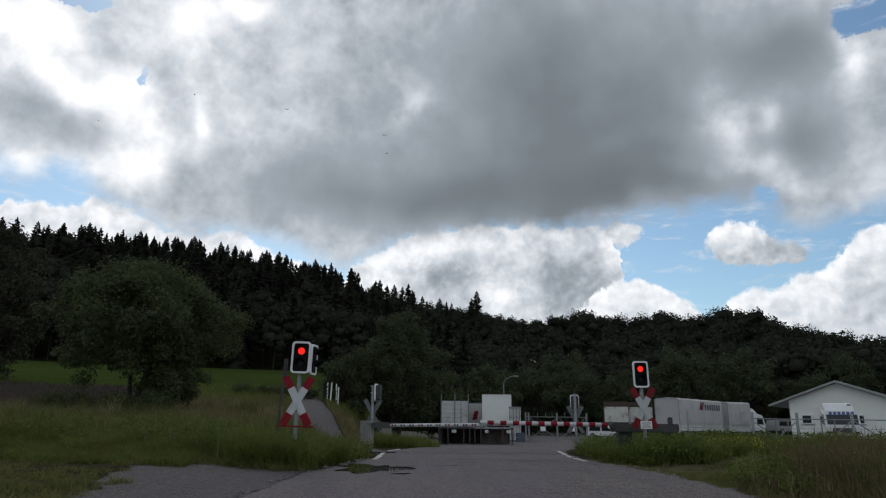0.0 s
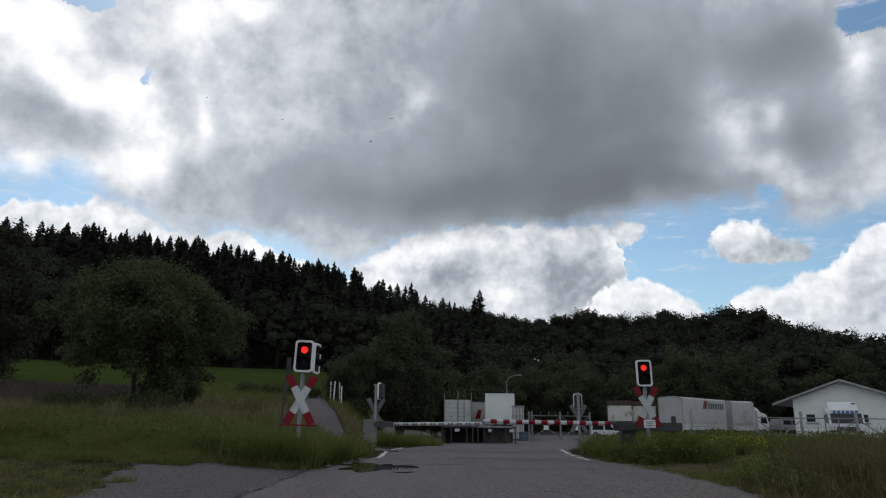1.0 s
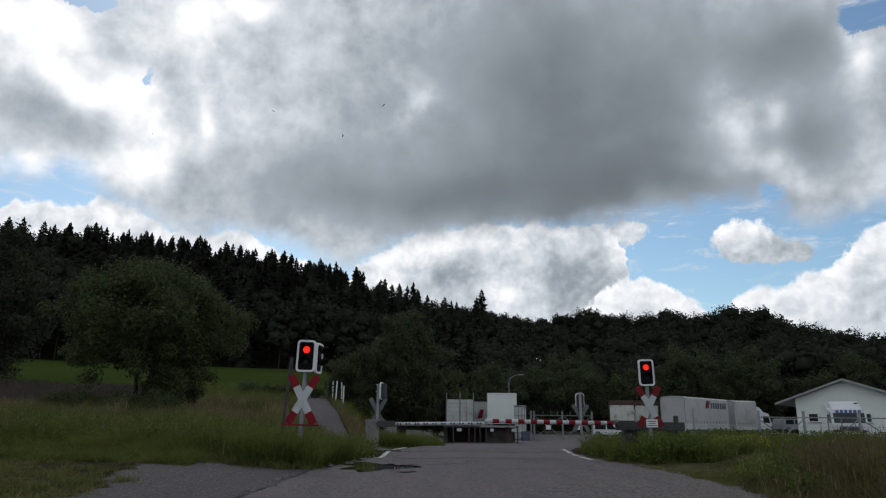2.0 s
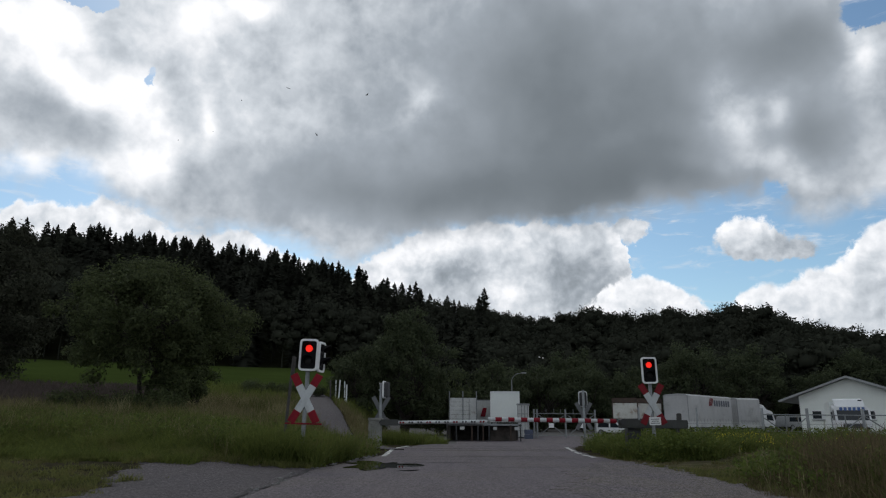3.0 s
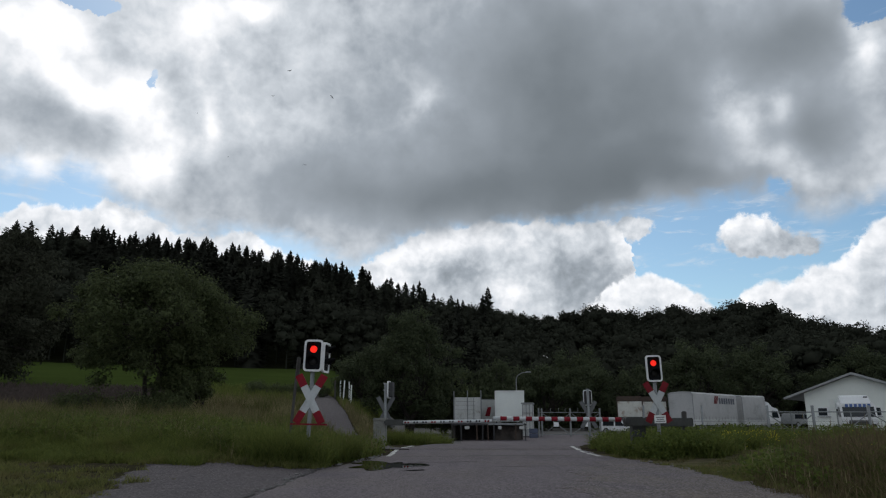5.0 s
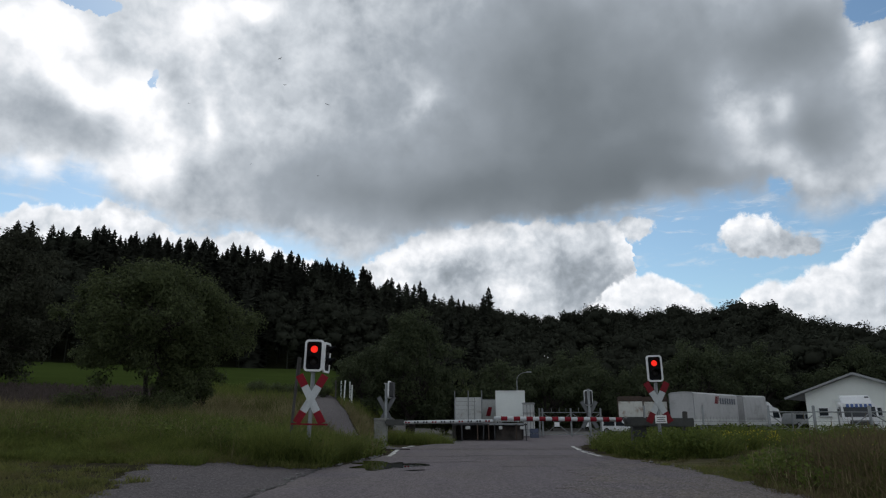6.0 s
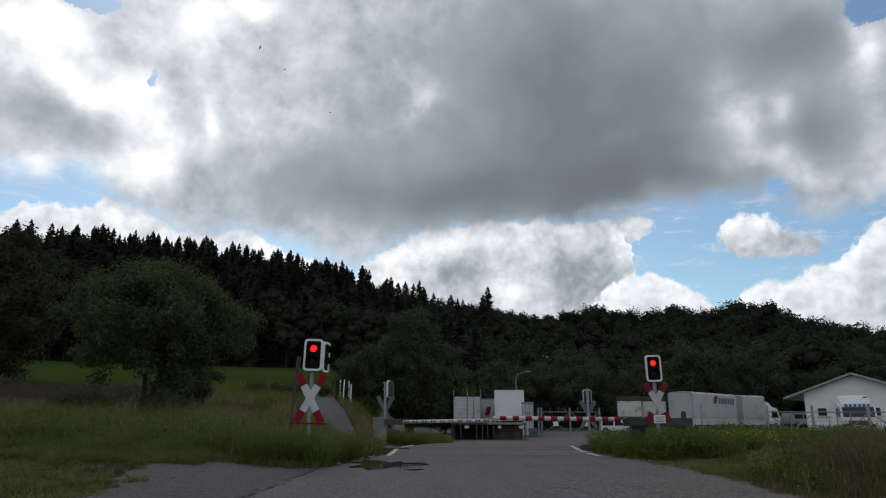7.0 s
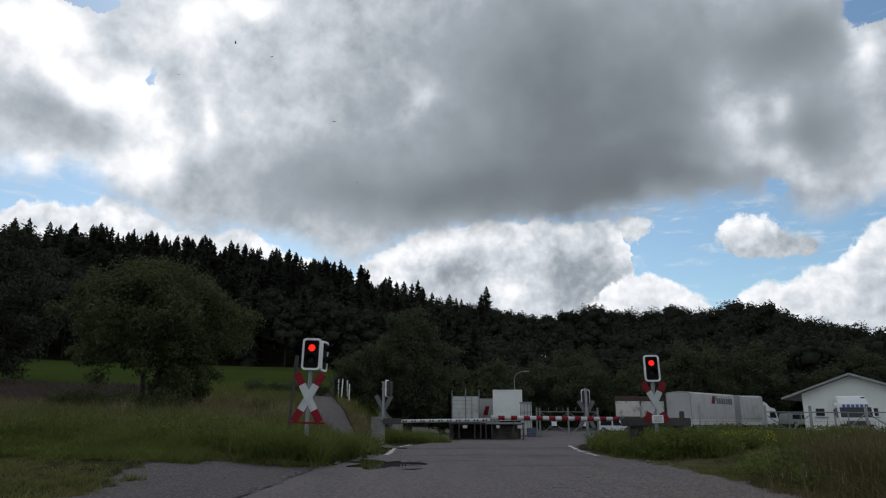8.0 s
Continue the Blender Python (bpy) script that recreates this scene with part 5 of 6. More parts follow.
def ramp():
    w = thing("loading_ramp", pose(3.15, 46, YARD), "low dark loading platform on steel posts, open underneath", "ramp")
    # dark wall stands for the shaded void below the deck
    part("wall", box((5.0, 0.3, 1.0), (0, 2.2, 0.5), 0.03), M_DARKWALL, w, "rear wall coloured dark for the shade underneath")
    part("side_wall", box((0.25, 2.1, 0.98), (-2.4, 1.0, 0.49), 0.03), M_DARKWALL, w)
    part("middle_wall", box((1.9, 0.2, 0.96), (1.3, 0.9, 0.48), 0.03), M_BROWNWALL, w, "brownish stained concrete infill")
    part("deck", box((5.0, 2.6, 0.1), (0, 1.1, 1.06), 0.02), M_DARKWALL, w)
    part("beam", box((2.4, 0.14, 0.14), (1.1, -0.26, 1.1), 0.02), M_ZINC, w, "pale steel edge beam")
    part("beam", box((2.5, 0.1, 0.1), (-1.35, -0.26, 1.07), 0.02), M_DARKSTEEL, w)
    for i, x in enumerate((-1.9, -0.85, -0.45, -0.1, 0.3, 1.75, 2.4)):
        part("post", box((0.08, 0.08, 1.16 if x < 2 else 1.3), (x, -0.3, 0.5), 0.01, pose(0, 0, 0, 0, (i % 3 - 1) * 1.2, 0)), M_RAIL if i % 2 else M_DARKSTEEL, w, "dark steel post")
    for x, k in ((-1.5, 0.32), (0.7, 0.24), (2.15, 0.28)):
        part("buffer", box((k, 0.12, 0.2), (x, -0.3, 0.86), 0.03), M_DIRTYPANEL, w, "pale soiled block")


def tarp_truck(name, at, turn, long, mark, label):
    """A tarpaulin-covered trailer; local y runs along it, the near end at y = 0."""
    t = thing(name, pose(*at, 0, 0, turn), label, "truck trailer")
    bm = bmesh.new()
    n = 14
    rng = np.random.default_rng(3)
    rings = []
    for i in range(n + 1):
        y = long * i / n
        sag = 0.03 * math.sin(i * 2.1) * (0 < i < n)
        prof = [(-1.25 + sag * 0.4, 1.35), (-1.26 + sag, 2.6), (-1.25, 3.85 + sag * 0.6), (-1.1, 3.98 + sag), (0, 4.05 + sag), (1.1, 3.98 + sag), (1.25, 3.85 + sag * 0.6), (1.26 - sag, 2.6), (1.25 - sag * 0.4, 1.35)]
        rings.append([bm.verts.new((x, y, z)) for x, z in prof])
    for a, b in zip(rings, rings[1:]):
        for i in range(len(a)):
            j = (i + 1) % len(a)
            bm.faces.new((a[i], a[j], b[j], b[i]))
    bm.faces.new(rings[0])
    bm.faces.new(rings[-1][::-1])
    bmesh.ops.recalc_face_normals(bm, faces=bm.faces[:])
    tarp = part("tarpaulin", bm, M_TARP, t, "grey-white creased tarpaulin cover")
    # added strips: darker edges in place of the tone break between lit faces
    for s in (-1, 1):
        part("corner_post", box((0.07, 0.07, 2.6), (s * 1.26, -0.02, 2.6), 0.02), M_GREY, tarp, "added grey strip that draws the shaded corner edge")
    part("rear_seam", box((2.3, 0.04, 0.06), (0, -0.02, 3.92), 0.01), M_GREY, tarp)
    part("tailboard", box((2.5, 0.06, 0.75), (0, -0.03, 1.0), 0.02), M_DIRTYPANEL, t)
    for s in (-1, 1):
        part("dropside", box((0.06, long - 0.1, 0.6), (s * 1.24, long / 2, 1.05), 0.02), M_DIRTYPANEL, t, "white hinged dropside")
        part("side_guard", box((0.05, long * 0.4, 0.12), (s * 1.2, long * 0.5, 0.62), 0.02), M_ZINC, t)
        for y in (1.6, 2.9, 4.2):
            wheel(t, (s * 1.0, y, 0.5))
        for i in range(n):
            part("strap", box((0.02, 0.05, 0.35), (s * 1.275, 0.4 + i * (long - 0.8) / (n - 1), 1.42), 0), M_GREY, tarp)
    for x in (-1.0, 1.0):
        part("tail_light", box((0.3, 0.05, 0.12), (x, -0.04, 0.75), 0.02), M_FADEDRED, t)
    part("chassis", box((1.0, long, 0.3), (0, long / 2, 0.72), 0.02), M_DARKSTEEL, t)
    if mark:
        # company mark as plain slanted and upright bars
        for i in range(3):
            part("mark_bar", prism([(-0.1, 0), (0.1, 0), (0.5, 0.8), (0.3, 0.8)], 0.012, m=pose(1.285, 5.4 + i * 0.32, 2.92, 0, 0, 90)), M_FADEDRED, tarp, "red slanted bar")
        for i in range(7):
            part("mark_bar", box((0.012, 0.42, 0.62), (1.29, 6.9 + i * 0.66, 3.22), 0.01), M_MARK, tarp, "dark grey lettering bar")
    return t


def cab_parts(t, y0, sign, w=2.4, tall=2.9):
    """A truck cab whose front looks to +y."""
    body = part("cab", prism([(0, 0.9), (1.9, 0.75), (2.05, 1.5), (1.75, 2.5), (1.5, tall - 0.25), (0.2, tall), (0, tall - 0.1)], w, m=pose(0, y0, 0, 0, 0, 90), bevel=0.05), M_VAN, t, "white truck cab")
    part("windscreen", prism([(2.03, 1.58), (2.06, 1.6), (1.79, 2.42), (1.75, 2.4)], w * 0.88, m=pose(0, y0 + 0.02, 0, 0, 0, 90)), M_GLASS, body, "dark windscreen")
    for s in (-1, 1):
        part("side_window", prism([(0.75, 1.6), (1.75, 1.55), (1.55, 2.3), (0.8, 2.35)], 0.02, m=pose(s * (w / 2 + 0.005), y0, 0, 0, 0, 90)), M_GLASS, body, "dark side window")
        part("mirror", box((0.12, 0.1, 0.5), (s * (w / 2 + 0.22), y0 + 1.85, 1.95), 0.03), M_DARKSTEEL, body)
        part("headlight", box((0.35, 0.06, 0.16), (s * 0.85, y0 + 1.97, 0.98), 0.02), M_GLASS, body)
        wheel(t, (s * 1.0, y0 + 1.1, 0.5))
    part("grille", box((1.5, 0.05, 0.45), (0, y0 + 1.99, 1.2), 0.03), M_DARKSTEEL, body)
    part("bumper", box((w, 0.2, 0.35), (0, y0 + 1.95, 0.6), 0.05), M_GREY, body)
    part("wind_deflector", prism([(0.1, tall - 0.02), (1.2, tall - 0.2), (0.6, tall + 0.4), (0.1, tall + 0.5)], w * 0.85, m=pose(0, y0, 0, 0, 0, 90), bevel=0.06), M_VAN, body)
    if sign:
        s = part("name_board", box((w * 0.9, 0.08, 0.36), (0, y0 + 1.8, tall - 0.33), 0.02), M_WHITE, body, "white visor board with blue bars")
        for i in range(6):
            part("sign_bar", box((0.2, 0.02, 0.25), (-0.75 + i * 0.3, y0 + 1.845, tall - 0.33), 0.01), M_BLUE, s)
        part("roof_light", box((0.3, 0.15, 0.1), (-0.7, y0 + 1.2, tall + 0.32), 0.03), M_DARKSTEEL, body)


def trucks():
    # near corner at (25, 67.4); the body runs away to the right
    tarp_truck("tarpaulin_trailer", (24.1, 68.25, -0.22), -43.3, 11.8, True, "long trailer under a grey-white tarpaulin with a company mark")
    t = tarp_truck("tarpaulin_truck", (33.5, 77.5, -0.3), -70, 3.3, False, "short tarpaulin truck with a white cab")
    cab_parts(t, 3.45, False, tall=2.9)
    t = thing("lorry", pose(32.6, 53.6, YARD, 0, 0, 158), "white lorry cab with a blue lettered board behind the fence", "lorry")
    cab_parts(t, 0, True, tall=2.75)
    part("load_box", box((2.5, 2.6, 2.1), (0, -1.4, 1.95), 0.03), M_PANEL, t, "white box body")
    part("chassis", box((0.9, 2.8, 0.3), (0, -1.3, 0.72), 0.02), M_DARKSTEEL, t)
    for s in (-1, 1):
        wheel(t, (s * 1.0, -1.9, 0.5))


def car(at, turn, paint, label, tall=1.75, long=4.3, name="van"):
    t = thing(name, pose(*at, 0, 0, turn), label, name, "parked vehicles")
    h = tall
    body = part("body", prism([(-long / 2, 0.35), (-long / 2, h * 0.6), (-long / 2 + 0.15, h * 0.95), (-long / 2 + 0.5, h), (long * 0.1, h), (long * 0.27, h * 0.63), (long * 0.46, h * 0.52), (long / 2, h * 0.4), (long / 2, 0.3)], 1.75, bevel=0.07), paint, t)
    for s in (-1, 1):
        part("side_window", prism([(-long * 0.05, h * 0.6), (long * 0.22, h * 0.6), (long * 0.09, h * 0.92), (-long * 0.05, h * 0.92)], 0.02, m=pose(0, s * 0.88, 0)), M_GLASS, body, "dark side window")
        part("rear_window", prism([(-long * 0.4, h * 0.6), (-long * 0.09, h * 0.6), (-long * 0.09, h * 0.92), (-long * 0.38, h * 0.92)], 0.02, m=pose(0, s * 0.88, 0)), M_GLASS, body, "dark side window")
        part("headlight", box((0.25, 0.35, 0.14), (long / 2 - 0.12, s * 0.62, h * 0.42), 0.03), M_GLASS, body)
        for x in (-long * 0.31, long * 0.31):
            w = part("wheel", tube((x, s * 0.7, 0.32), (x, s * 0.9, 0.32), 0.32, sides=20, bevel=0.03), M_TYRE, t, "black tyre", True)
            part("rim", tube((x, s * 0.8, 0.32), (x, s * 0.91, 0.32), 0.2, sides=14), M_ZINC, w)
    part("windscreen", prism([(long * 0.115, h * 0.95), (long * 0.26, h * 0.66), (long * 0.275, h * 0.67), (long * 0.13, h * 0.965)], 1.45, m=pose(0.03, 0, 0)), M_GLASS, body, "dark windscreen")


def house():
    w = 4.05
    t = thing("workshop", pose(36.8, 60, -0.6, 0, 0, -37), "white plastered low workshop with a grey gabled roof", "building")
    wall = prism([(-w, 0), (w, 0), (w, 4.05), (0, 5.55), (-w, 4.05)], 16, m=pose(0, 8, 0))
    walls = part("wall", wall, M_RENDER, t, "white plastered gable wall")
    slope = math.atan2(1.5, w)
    for s in (-1, 1):
        long = 6.05
        cx = s * long / 2 * math.cos(slope)
        roof = part("roof", box((long, 17.4, 0.12), (0, 0, 0), 0.02), M_ROOF, t, "grey metal roof sheet")
        roof.matrix_basis = pose(cx, 8.0, 5.68 - math.sin(slope) * long / 2, 0, math.degrees(slope) * s, 0)
        verge = part("verge_board", box((long, 0.06, 0.18), (0, -8.74, -0.02), 0.01), M_GREY, roof, "pale board along the gable")
        for i in range(20):
            part("seam", box((long, 0.04, 0.04), (0, -8.3 + i * 0.87, 0.1), 0), M_ROOF, roof)
    for x, shut in ((-2.7, False), (-1.8, True), (-0.9, False), (1.4, False)):
        f = part("window", frame_ring(0.85, 0.8, 0.02, 0.07, 0.12), M_WHITE, t, "small white-framed window")
        f.matrix_basis = pose(x, -0.02, 2.35)
        part("pane", box((0.72, 0.03, 0.66), (0, 0.02, 0), 0.005), M_PANEL if shut else M_GLASS, f, "closed pale shutter" if shut else "dark pane")
        part("sill", box((0.95, 0.16, 0.05), (0, -0.06, -0.43), 0.01), M_ZINC, f)
    part("plinth", box((2 * w + 0.06, 0.05, 0.4), (0, -0.02, 0.2), 0.01), M_CONCRETE, t)


def street_lamp():
    t = thing("street_lamp", pose(7.15, 65, YARD), "slender grey street lamp with a bent arm", "street lamp")
    bm = tube((0, 0, 0), (0, 0, 5.1), 0.06, 0.04)
    last = Vector((0, 0, 5.1))
    for i in range(1, 8):
        a = radians(90 * i / 7)
        p = Vector((1.0 * (1 - math.cos(a)), 0, 5.1 + 0.75 * math.sin(a)))
        tube(last, p, 0.036, 0.032, 8, bm)
        last = p
    part("pole", bm, M_ZINC, t, "grey bent pole", True)
    part("lamp_head", box((0.55, 0.22, 0.13), (1.2, 0, 5.87), 0.05), M_GREY, t)


def fences():
    # swing gate across the yard entrance
    g = thing("yard_gate", pose(0, 56, YARD), "open-framed galvanised yard gate with braces and a notice", "gate")
    for x in (10.55, 13.0, 7.95, 8.2):
        part("post", box((0.13, 0.13, 2.35), (x, 0, 1.12), 0.015), M_ZINC, g, "square galvanised post")
    for z in (1.95, 0.2):
        part("rail", tube((8.0, 0, z), (13.0, 0, z), 0.028), M_ZINC, g)
    for a, b in (((8.3, 0.2), (10.5, 1.85)), ((10.7, 0.2), (12.9, 1.85)), ((8.3, 1.85), (10.5, 0.2)), ((10.7, 1.85), (12.9, 0.2))):
        part("brace", tube((a[0], 0, a[1]), (b[0], 0, b[1]), 0.026), M_ZINC, g)
    for x in (8.95, 9.6, 10.15, 11.2, 11.75, 12.4):
        part("spike", tube((x, 0, 1.95), (x, 0, 2.32), 0.018), M_ZINC, g)
    for x in (9.35, 11.9):
        part("notice", box((0.42, 0.02, 0.36), (x, -0.09, 1.0), 0.005), M_WHITE, g, "blank white notice plate")
    # fence along the yard
    f = thing("yard_fence", pose(0, 35, -0.3), "galvanised steel pipe fence with braces and wire", "fence")
    posts = (10.4, 13.4, 16.8, 19.15, 22.05, 24.9, 27.8)
    for x in posts:
        part("post", tube((x, 0, -0.2), (x, 0, 2.1), 0.05 if x < 16 else 0.075, bevel=0.008), M_ZINC, f, "round galvanised post", True)
    for a, b in zip(posts[2:], posts[3:]):
        part("rail", tube((a, 0, 1.78), (b, 0, 1.76), 0.028), M_ZINC, f)
        part("lower_rail", tube((a, 0, 0.95), (b, 0, 0.95), 0.02), M_ZINC, f)
    for a, b in (((16.9, 1.6), (18.0, 0.8)), ((19.05, 1.6), (18.0, 0.8)), ((22.0, 1.7), (20.9, 0.9)), ((22.15, 1.7), (23.4, 0.9))):
        part("brace", tube((a[0], 0, a[1]), (b[0], 0, b[1]), 0.028), M_ZINC, f)
    part("middle_post", tube((18.0, 0, 0), (18.0, 0, 1.75), 0.035), M_ZINC, f)
    part("middle_post", tube((20.4, 0, 0), (20.4, 0, 1.75), 0.03), M_ZINC, f)
    part("middle_post", tube((21.1, 0, 0), (21.1, 0, 1.75), 0.03), M_ZINC, f)
    for z in (0.5, 1.3):
        part("wire", tube((10.4, 0, z), (27.8, 0, z), 0.008, sides=5), M_ZINC, f)
    for x, y, h in ((7.45, 21, 1.35),):
        p = thing("wooden_post", pose(x, y, float(height(x, y)), 0, 2, 0), "short dark weathered wooden post in the grass", "post", "wooden posts")
        part("shaft", box((0.13, 0.13, h), (0, 0, h / 2 - 0.2), 0.02), M_OLDWOOD, p)
    # pale posts on the meadow's edge
    for i, (x, h) in enumerate(((-9.1, 1.25), (-8.75, 1.35), (-8.4, 1.5), (-7.95, 1.6), (-7.75, 1.4))):
        y = 57 + 0.5 * (i % 2)
        h += 0.35
        p = thing("meadow_post", pose(x, y, float(height(x, y)), 0, (i % 3 - 1) * 2, 0), "pale weathered post at the meadow's edge", "post", "meadow posts")
        part("shaft", box((0.11, 0.11, h + 0.3), (0, 0, h / 2 - 0.15), 0.02), M_OLDWOOD if i == 0 else M_PANEL, p)


def trees():
    z = lambda x, y: float(height(x, y))
    tree("broadleaf_tree", (-14.7, 34, z(-14.7, 34)), 8.0, (4.8, 4.2), 1.6, 64000, 0.082, 41, M_LEAF, "spreading dark green tree on the grassy slope", 0.13, 3, 250, 0.42, flat=0.96, peak=0.5)
    tree("shrub", (-12.7, 33.2, z(-12.7, 33.2)), 2.7, (1.6, 1.4), 0.0, 10000, 0.07, 42, M_LEAF, "dense low dark shrub under the tree", 0.05, 3, 40, 0.3, flat=0.95)
    tree("broadleaf_tree", (-2.9, 62, z(-2.9, 62)), 11.2, (4.9, 4.5), 0.2, 34000, 0.12, 43, M_LEAF_GREY, "round full green tree behind the crossing", 0.25, 2, 150, 0.6, flat=0.9, peak=0.4)
    tree("shrub", (-7.2, 59, z(-7.2, 59)), 5.2, (2.6, 2.4), 0.0, 10000, 0.11, 44, M_LEAF_GREY, "tall grey-green shrub beside the tree", 0.07, 3, 60, 0.45, flat=0.95)
    tree("shrub", (0.2, 66, z(0.2, 66)), 6.0, (2.6, 2.2), 0.0, 8000, 0.12, 45, M_LEAF, "dark green shrub beside the tree", 0.07, 3, 50, 0.45, flat=0.95)
    tree("broadleaf_tree", (-43, 62, z(-43, 62)), 14.6, (5.9, 5.6), -0.5, 42000, 0.16, 46, M_LEAF_EDGE, "tall dark tree at the field's edge", 0.3, 1, 260, 0.8, flat=0.97)
    first = tree("roadside_tree", (6.5, 84, YARD), 8.6, (4.4, 4.0), 0.0, 11000, 0.17, 47, M_LEAF_GREY, "dark green tree behind the yard", 0.2, 2, 70, 0.6, "trees behind the yard", 0.9)
    second = tree("roadside_tree", (14.0, 88, YARD), 8.3, (4.8, 4.2), 0.0, 11000, 0.17, 48, M_LEAF_GREY, "bushy green tree behind the yard", 0.2, 2, 70, 0.6, "trees behind the yard", 0.9)
    third = tree("roadside_tree", (34.5, 92, YARD), 11.8, (6.2, 5.0), 0.0, 14000, 0.19, 49, M_LEAF_GREY, "broad dark tree behind the trucks", 0.25, 2, 80, 0.7, "trees behind the yard", 0.9)
    for ob, x, y, turn in ((second, 10.5, 93, 50), (first, 19.5, 90, 120), (third, 44.5, 95, 100), (second, 26.0, 90, 200), (first, 53, 92, 30), (third, 62, 98, 220), (third, 21, 102, 160)):
        copy_thing(ob, pose(x, y, YARD, 0, 0, turn))
    # low bushes along the edge of the wood and the meadow
    rng = np.random.default_rng(77)
    for i in range(9):
        x, y = -24 + i * 1.9 + rng.uniform(-0.5, 0.5), 60 + rng.uniform(-3, 5)
        if i < 3:
            x, y = -16.6 + i * 1.9, 31.3 + rng.uniform(-0.6, 0.6)
        h = rng.uniform(0.7, 1.4)
        if i in (0, 4, 7):
            bush = tree("bush", (x, y, z(x, y)), 1.0, (1.2, 0.9), 0.0, 2600, 0.06, 50 + i, M_LEAF, "low dark bush in the long grass", 0.03, 2, 18, 0.3, "low bushes")
        else:
            copy_thing(bush, pose(x, y, z(x, y), 0, 0, rng.uniform(0, 360)))


# ---------- birds ----------
def bird(label):
    b = thing("bird", Matrix(), label, "bird", "circling birds")
    k = Matrix.Scale(0.72, 4)
    bm = bmesh.new()
    bmesh.ops.create_uvsphere(bm, u_segments=10, v_segments=7, radius=0.13)
    bmesh.ops.scale(bm, vec=(0.8, 2.2, 0.7), verts=bm.verts)
    bmesh.ops.transform(bm, matrix=k, verts=bm.verts)
    body = part("body", bm, M_BIRD, b, "", True)
    part("tail", prism([(-0.06, 0), (0.06, 0), (0.17, -0.4), (0, -0.32), (-0.17, -0.4)], 0.02, m=k @ pose(0, -0.2, 0, -90, 0, 0)), M_BIRD, body)
    for s in (-1, 1):
        pts = [(0.05, 0.17), (0.45, 0.24), (0.85, 0.12), (1.0, -0.04), (0.8, -0.08), (0.45, -0.12), (0.05, -0.14)]
        part("wing", prism([(s * x, y) for x, y in pts][::s], 0.025, m=k @ pose(0, 0, 0.03, -90, s * -8, 0) @ pose(0, 0, 0, 180, 0, 0)), M_BIRD, b, "long dark wing")
    return b


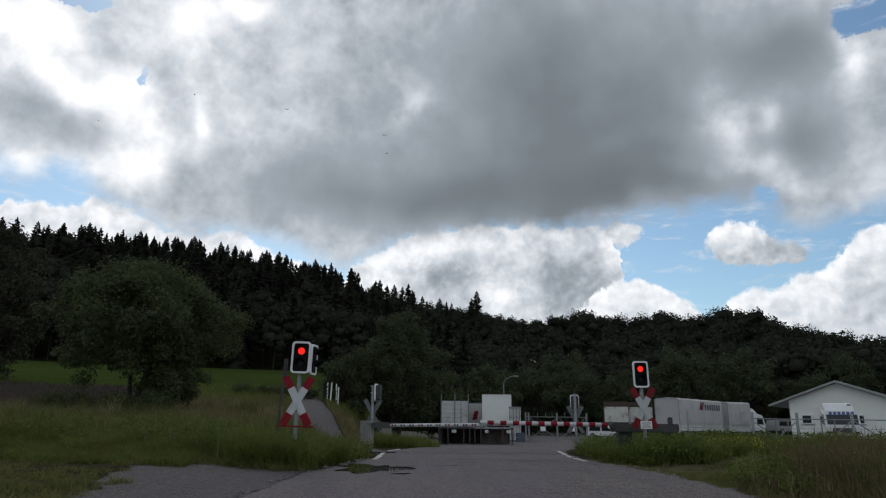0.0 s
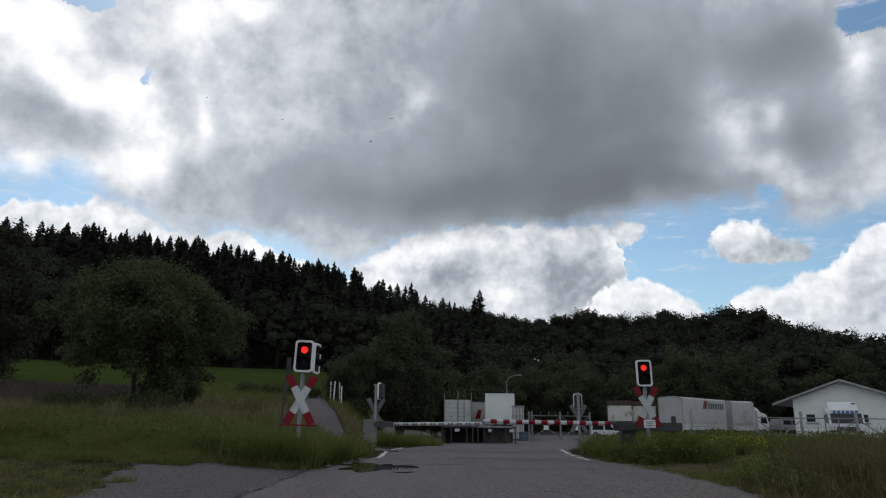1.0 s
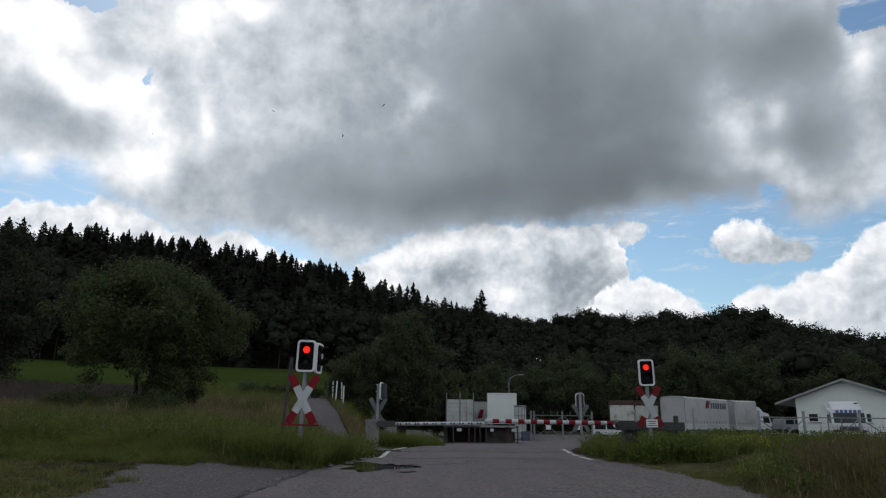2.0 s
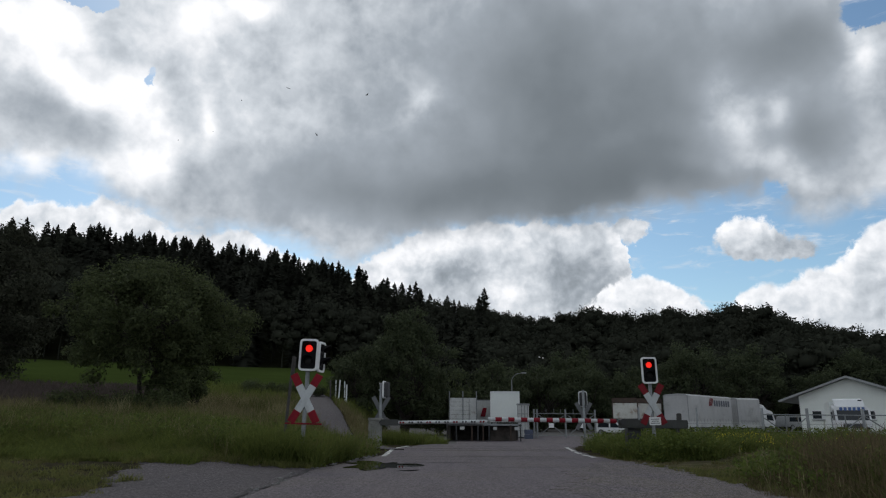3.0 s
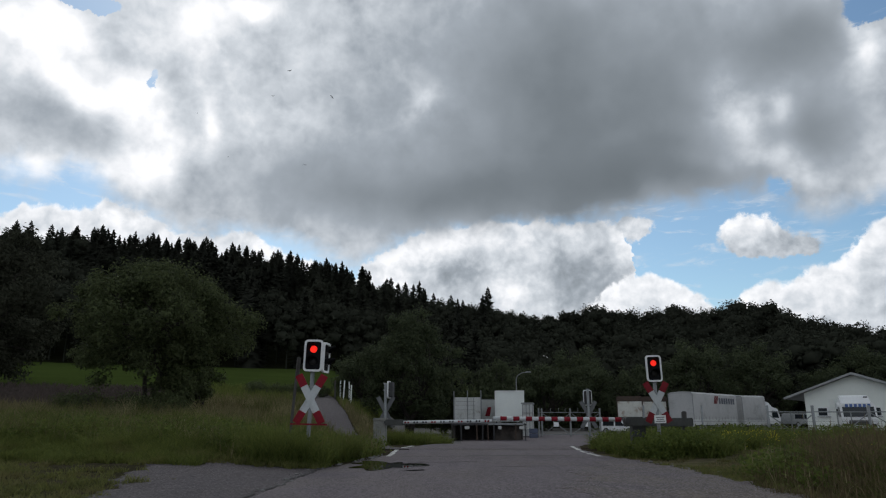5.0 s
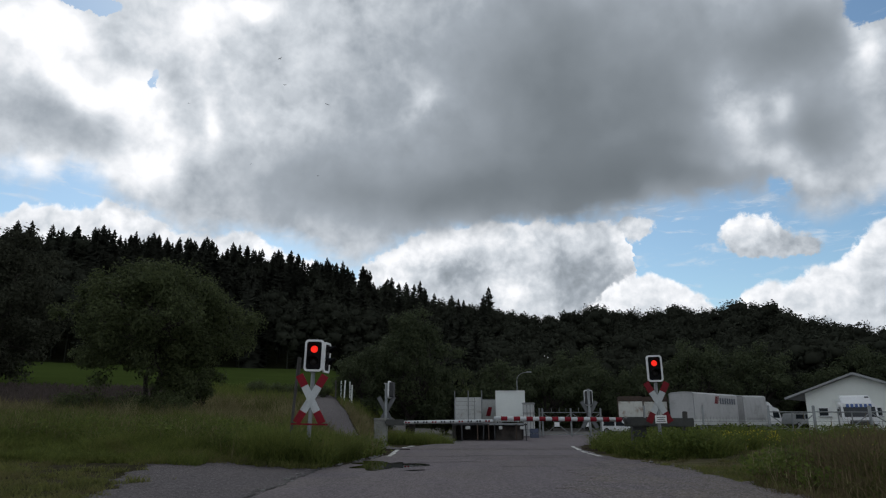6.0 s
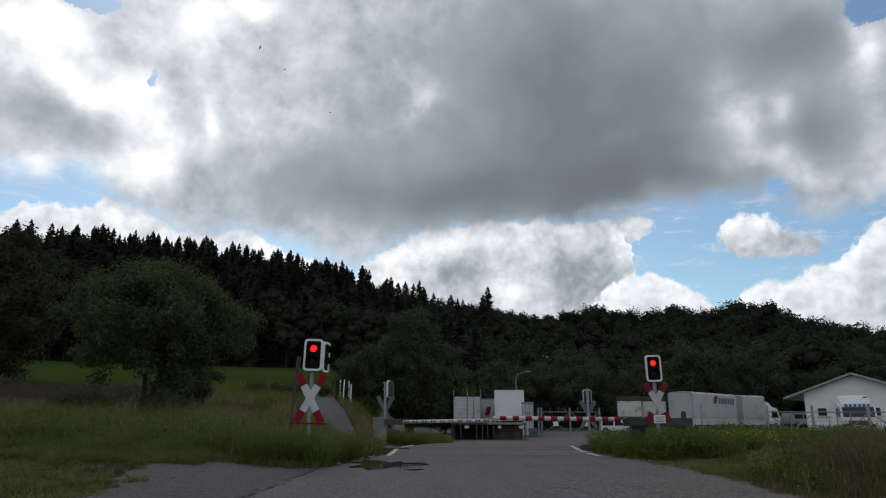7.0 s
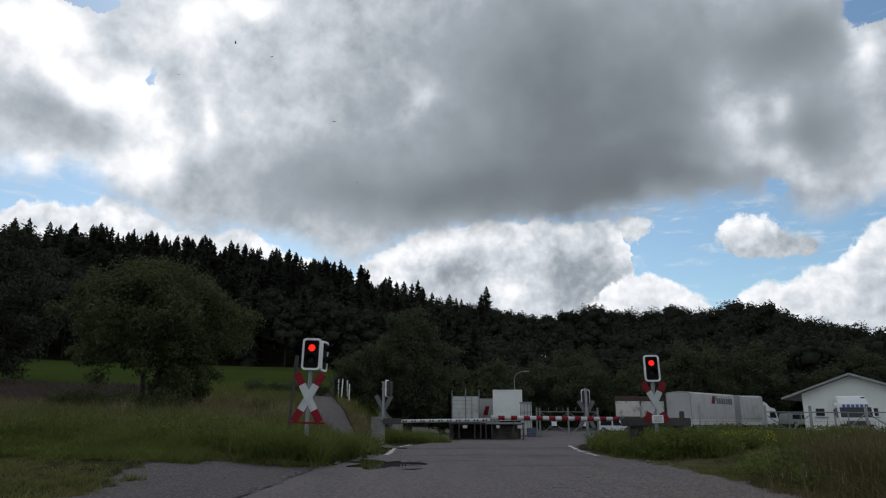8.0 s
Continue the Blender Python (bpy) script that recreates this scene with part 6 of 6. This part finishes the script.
def motions():
    walk(bird("soaring dark bird with long wings, circling"), [
        (0, pose(-16.0, 209.3, 90, 0, 0, 149)),
        (0.5, pose(-18.7, 204.8, 90, 0, 3, 147)),
        (1, pose(-21.7, 200.5, 90, 0, 10, 137)),
        (1.5, pose(-25.8, 197.2, 90, 0, 32, 105)),
        (2.8, pose(-38.7, 196.1, 90, 0, 27, 77)),
        (3.5, pose(-43.3, 201.1, 90, 0, 32, 34)),
        (4.2, pose(-48.5, 210.5, 90, 0, 17, 17)),
        (5, pose(-49.8, 221.9, 90, 0, 19, -1)),
        (5.8, pose(-48.1, 230.9, 90, 0, 18, -19)),
        (6.5, pose(-44.4, 237.5, 90, 0, 21, -40)),
        (7, pose(-39.9, 240.7, 90, 0, 31, -71)),
        (8, pose(-33.0, 241.5, 90, 0, 13, -83))])
    walk(bird("soaring dark bird circling below the cloud"), [
        (0, pose(-15.9, 194.6, 90, 0, 0, -168)),
        (0.5, pose(-14.6, 188.1, 90, 0, 0, -169)),
        (1, pose(-13.6, 183.1, 90, 0, 9, -178)),
        (1.5, pose(-14.2, 178.7, 90, 0, 29, -206)),
        (2.8, pose(-20.1, 170.0, 90, 0, 13, -220)),
        (3.5, pose(-23.1, 168.0, 90, 0, 32, -259)),
        (4.2, pose(-28.4, 168.3, 90, 0, 27, -286)),
        (5, pose(-31.6, 170.3, 90, 0, 31, -316)),
        (5.8, pose(-33.6, 173.8, 90, 0, 24, -341)),
        (6.5, pose(-34.2, 177.7, 90, 0, 17, -358)),
        (7, pose(-33.9, 180.7, 90, 0, 7, -365)),
        (8, pose(-33.4, 187.5, 90, 0, -0, -365))])
    walk(bird("dark bird banking in a wide circle"), [
        (0, pose(-45.9, 187.7, 95, 0, 0, 21)),
        (0.5, pose(-47.4, 191.6, 95, 0, -7, 27)),
        (1, pose(-49.9, 195.5, 95, 0, -19, 46)),
        (1.5, pose(-52.4, 196.4, 95, 0, -32, 126)),
        (2.1, pose(-51.9, 187.3, 95, 0, -32, 197)),
        (2.8, pose(-46.3, 176.4, 95, 0, -16, 213)),
        (3.5, pose(-43.1, 173.8, 95, 0, 6, 207)),
        (4.2, pose(-43.1, 170.0, 95, 0, 22, 185)),
        (4.7, pose(-42.5, 166.5, 95, 0, 7, 178)),
        (5.8, pose(-43.5, 159.3, 95, 0, 13, 165)),
        (6.5, pose(-45.5, 155.3, 95, 0, 21, 144)),
        (7, pose(-47.9, 153.2, 95, 0, 28, 116)),
        (8, pose(-53.5, 151.4, 95, 0, 8, 108))])
    walk(bird("distant small dark bird gliding straight"), [
        (0, pose(-173.2, 314.4, 150, 0, 0, -41)),
        (0.5, pose(-169.1, 319.2, 150, 0, 4, -44)),
        (1, pose(-164.1, 323.8, 150, 0, 5, -49)),
        (1.5, pose(-159.3, 327.7, 150, 0, 5, -54)),
        (2.8, pose(-147.3, 335.9, 150, 0, -7, -48)),
        (3.5, pose(-140.1, 345.2, 150, 0, -5, -43)),
        (4.5, pose(-130.5, 354.2, 150, 0, 1, -44)),
        (5.8, pose(-118.0, 368.1, 150, 0, -1, -43)),
        (6.5, pose(-110.8, 375.3, 150, 0, -0, -43)),
        (7, pose(-105.9, 381.2, 150, 0, 1, -44)),
        (8, pose(-95.2, 391.6, 150, 0, 2, -46))])
    walk(bird("distant dark bird turning under the cloud"), [
        (0, pose(-90.6, 226.9, 120, 0, 0, -49)),
        (1.5, pose(-86.2, 230.7, 120, 0, 18, -67)),
        (2.8, pose(-78.6, 231.9, 120, 0, 18, -85)),
        (3.5, pose(-72.8, 231.8, 120, 0, 14, -99)),
        (4.2, pose(-69.9, 230.6, 120, 0, 18, -117)),
        (4.7, pose(-66.6, 228.7, 120, 0, 17, -133)),
        (5.8, pose(-59.0, 220.3, 120, 0, 13, -147)),
        (6.5, pose(-56.4, 213.2, 120, 0, 18, -165)),
        (7, pose(-55.7, 208.2, 120, 0, 22, -187)),
        (8, pose(-57.9, 200.3, 120, 0, 9, -195))])
    walk(bird("far small dark bird drifting upwards"), [
        (0, pose(-130.2, 414.6, 170, 0, 0, 169)),
        (1.5, pose(-134.1, 394.1, 170, 0, 0, 169)),
        (2.8, pose(-138.4, 373.4, 170, 0, -5, 174)),
        (4.2, pose(-138.9, 352.1, 170, 0, -3, 177)),
        (5.8, pose(-140.6, 333.5, 170, 0, -2, 178)),
        (6.5, pose(-139.7, 323.5, 170, 0, -13, 191)),
        (8, pose(-134.2, 301.8, 170, 0, -3, 194))])


ramp()
stake_trailer()
swap_body()
containers()
trucks()
car((17.15, 65.4, YARD), -38, M_VAN, "small white car parked in the yard", 1.32, 3.7, "car")
car((43.2, 82, 0.2), 20, M_GREY, "grey car parked beside the truck", 1.6, 4.3, "car")
house()
street_lamp()
fences()
signals()
barriers()
trees()
woods()
road_details()
grasses()
motions()
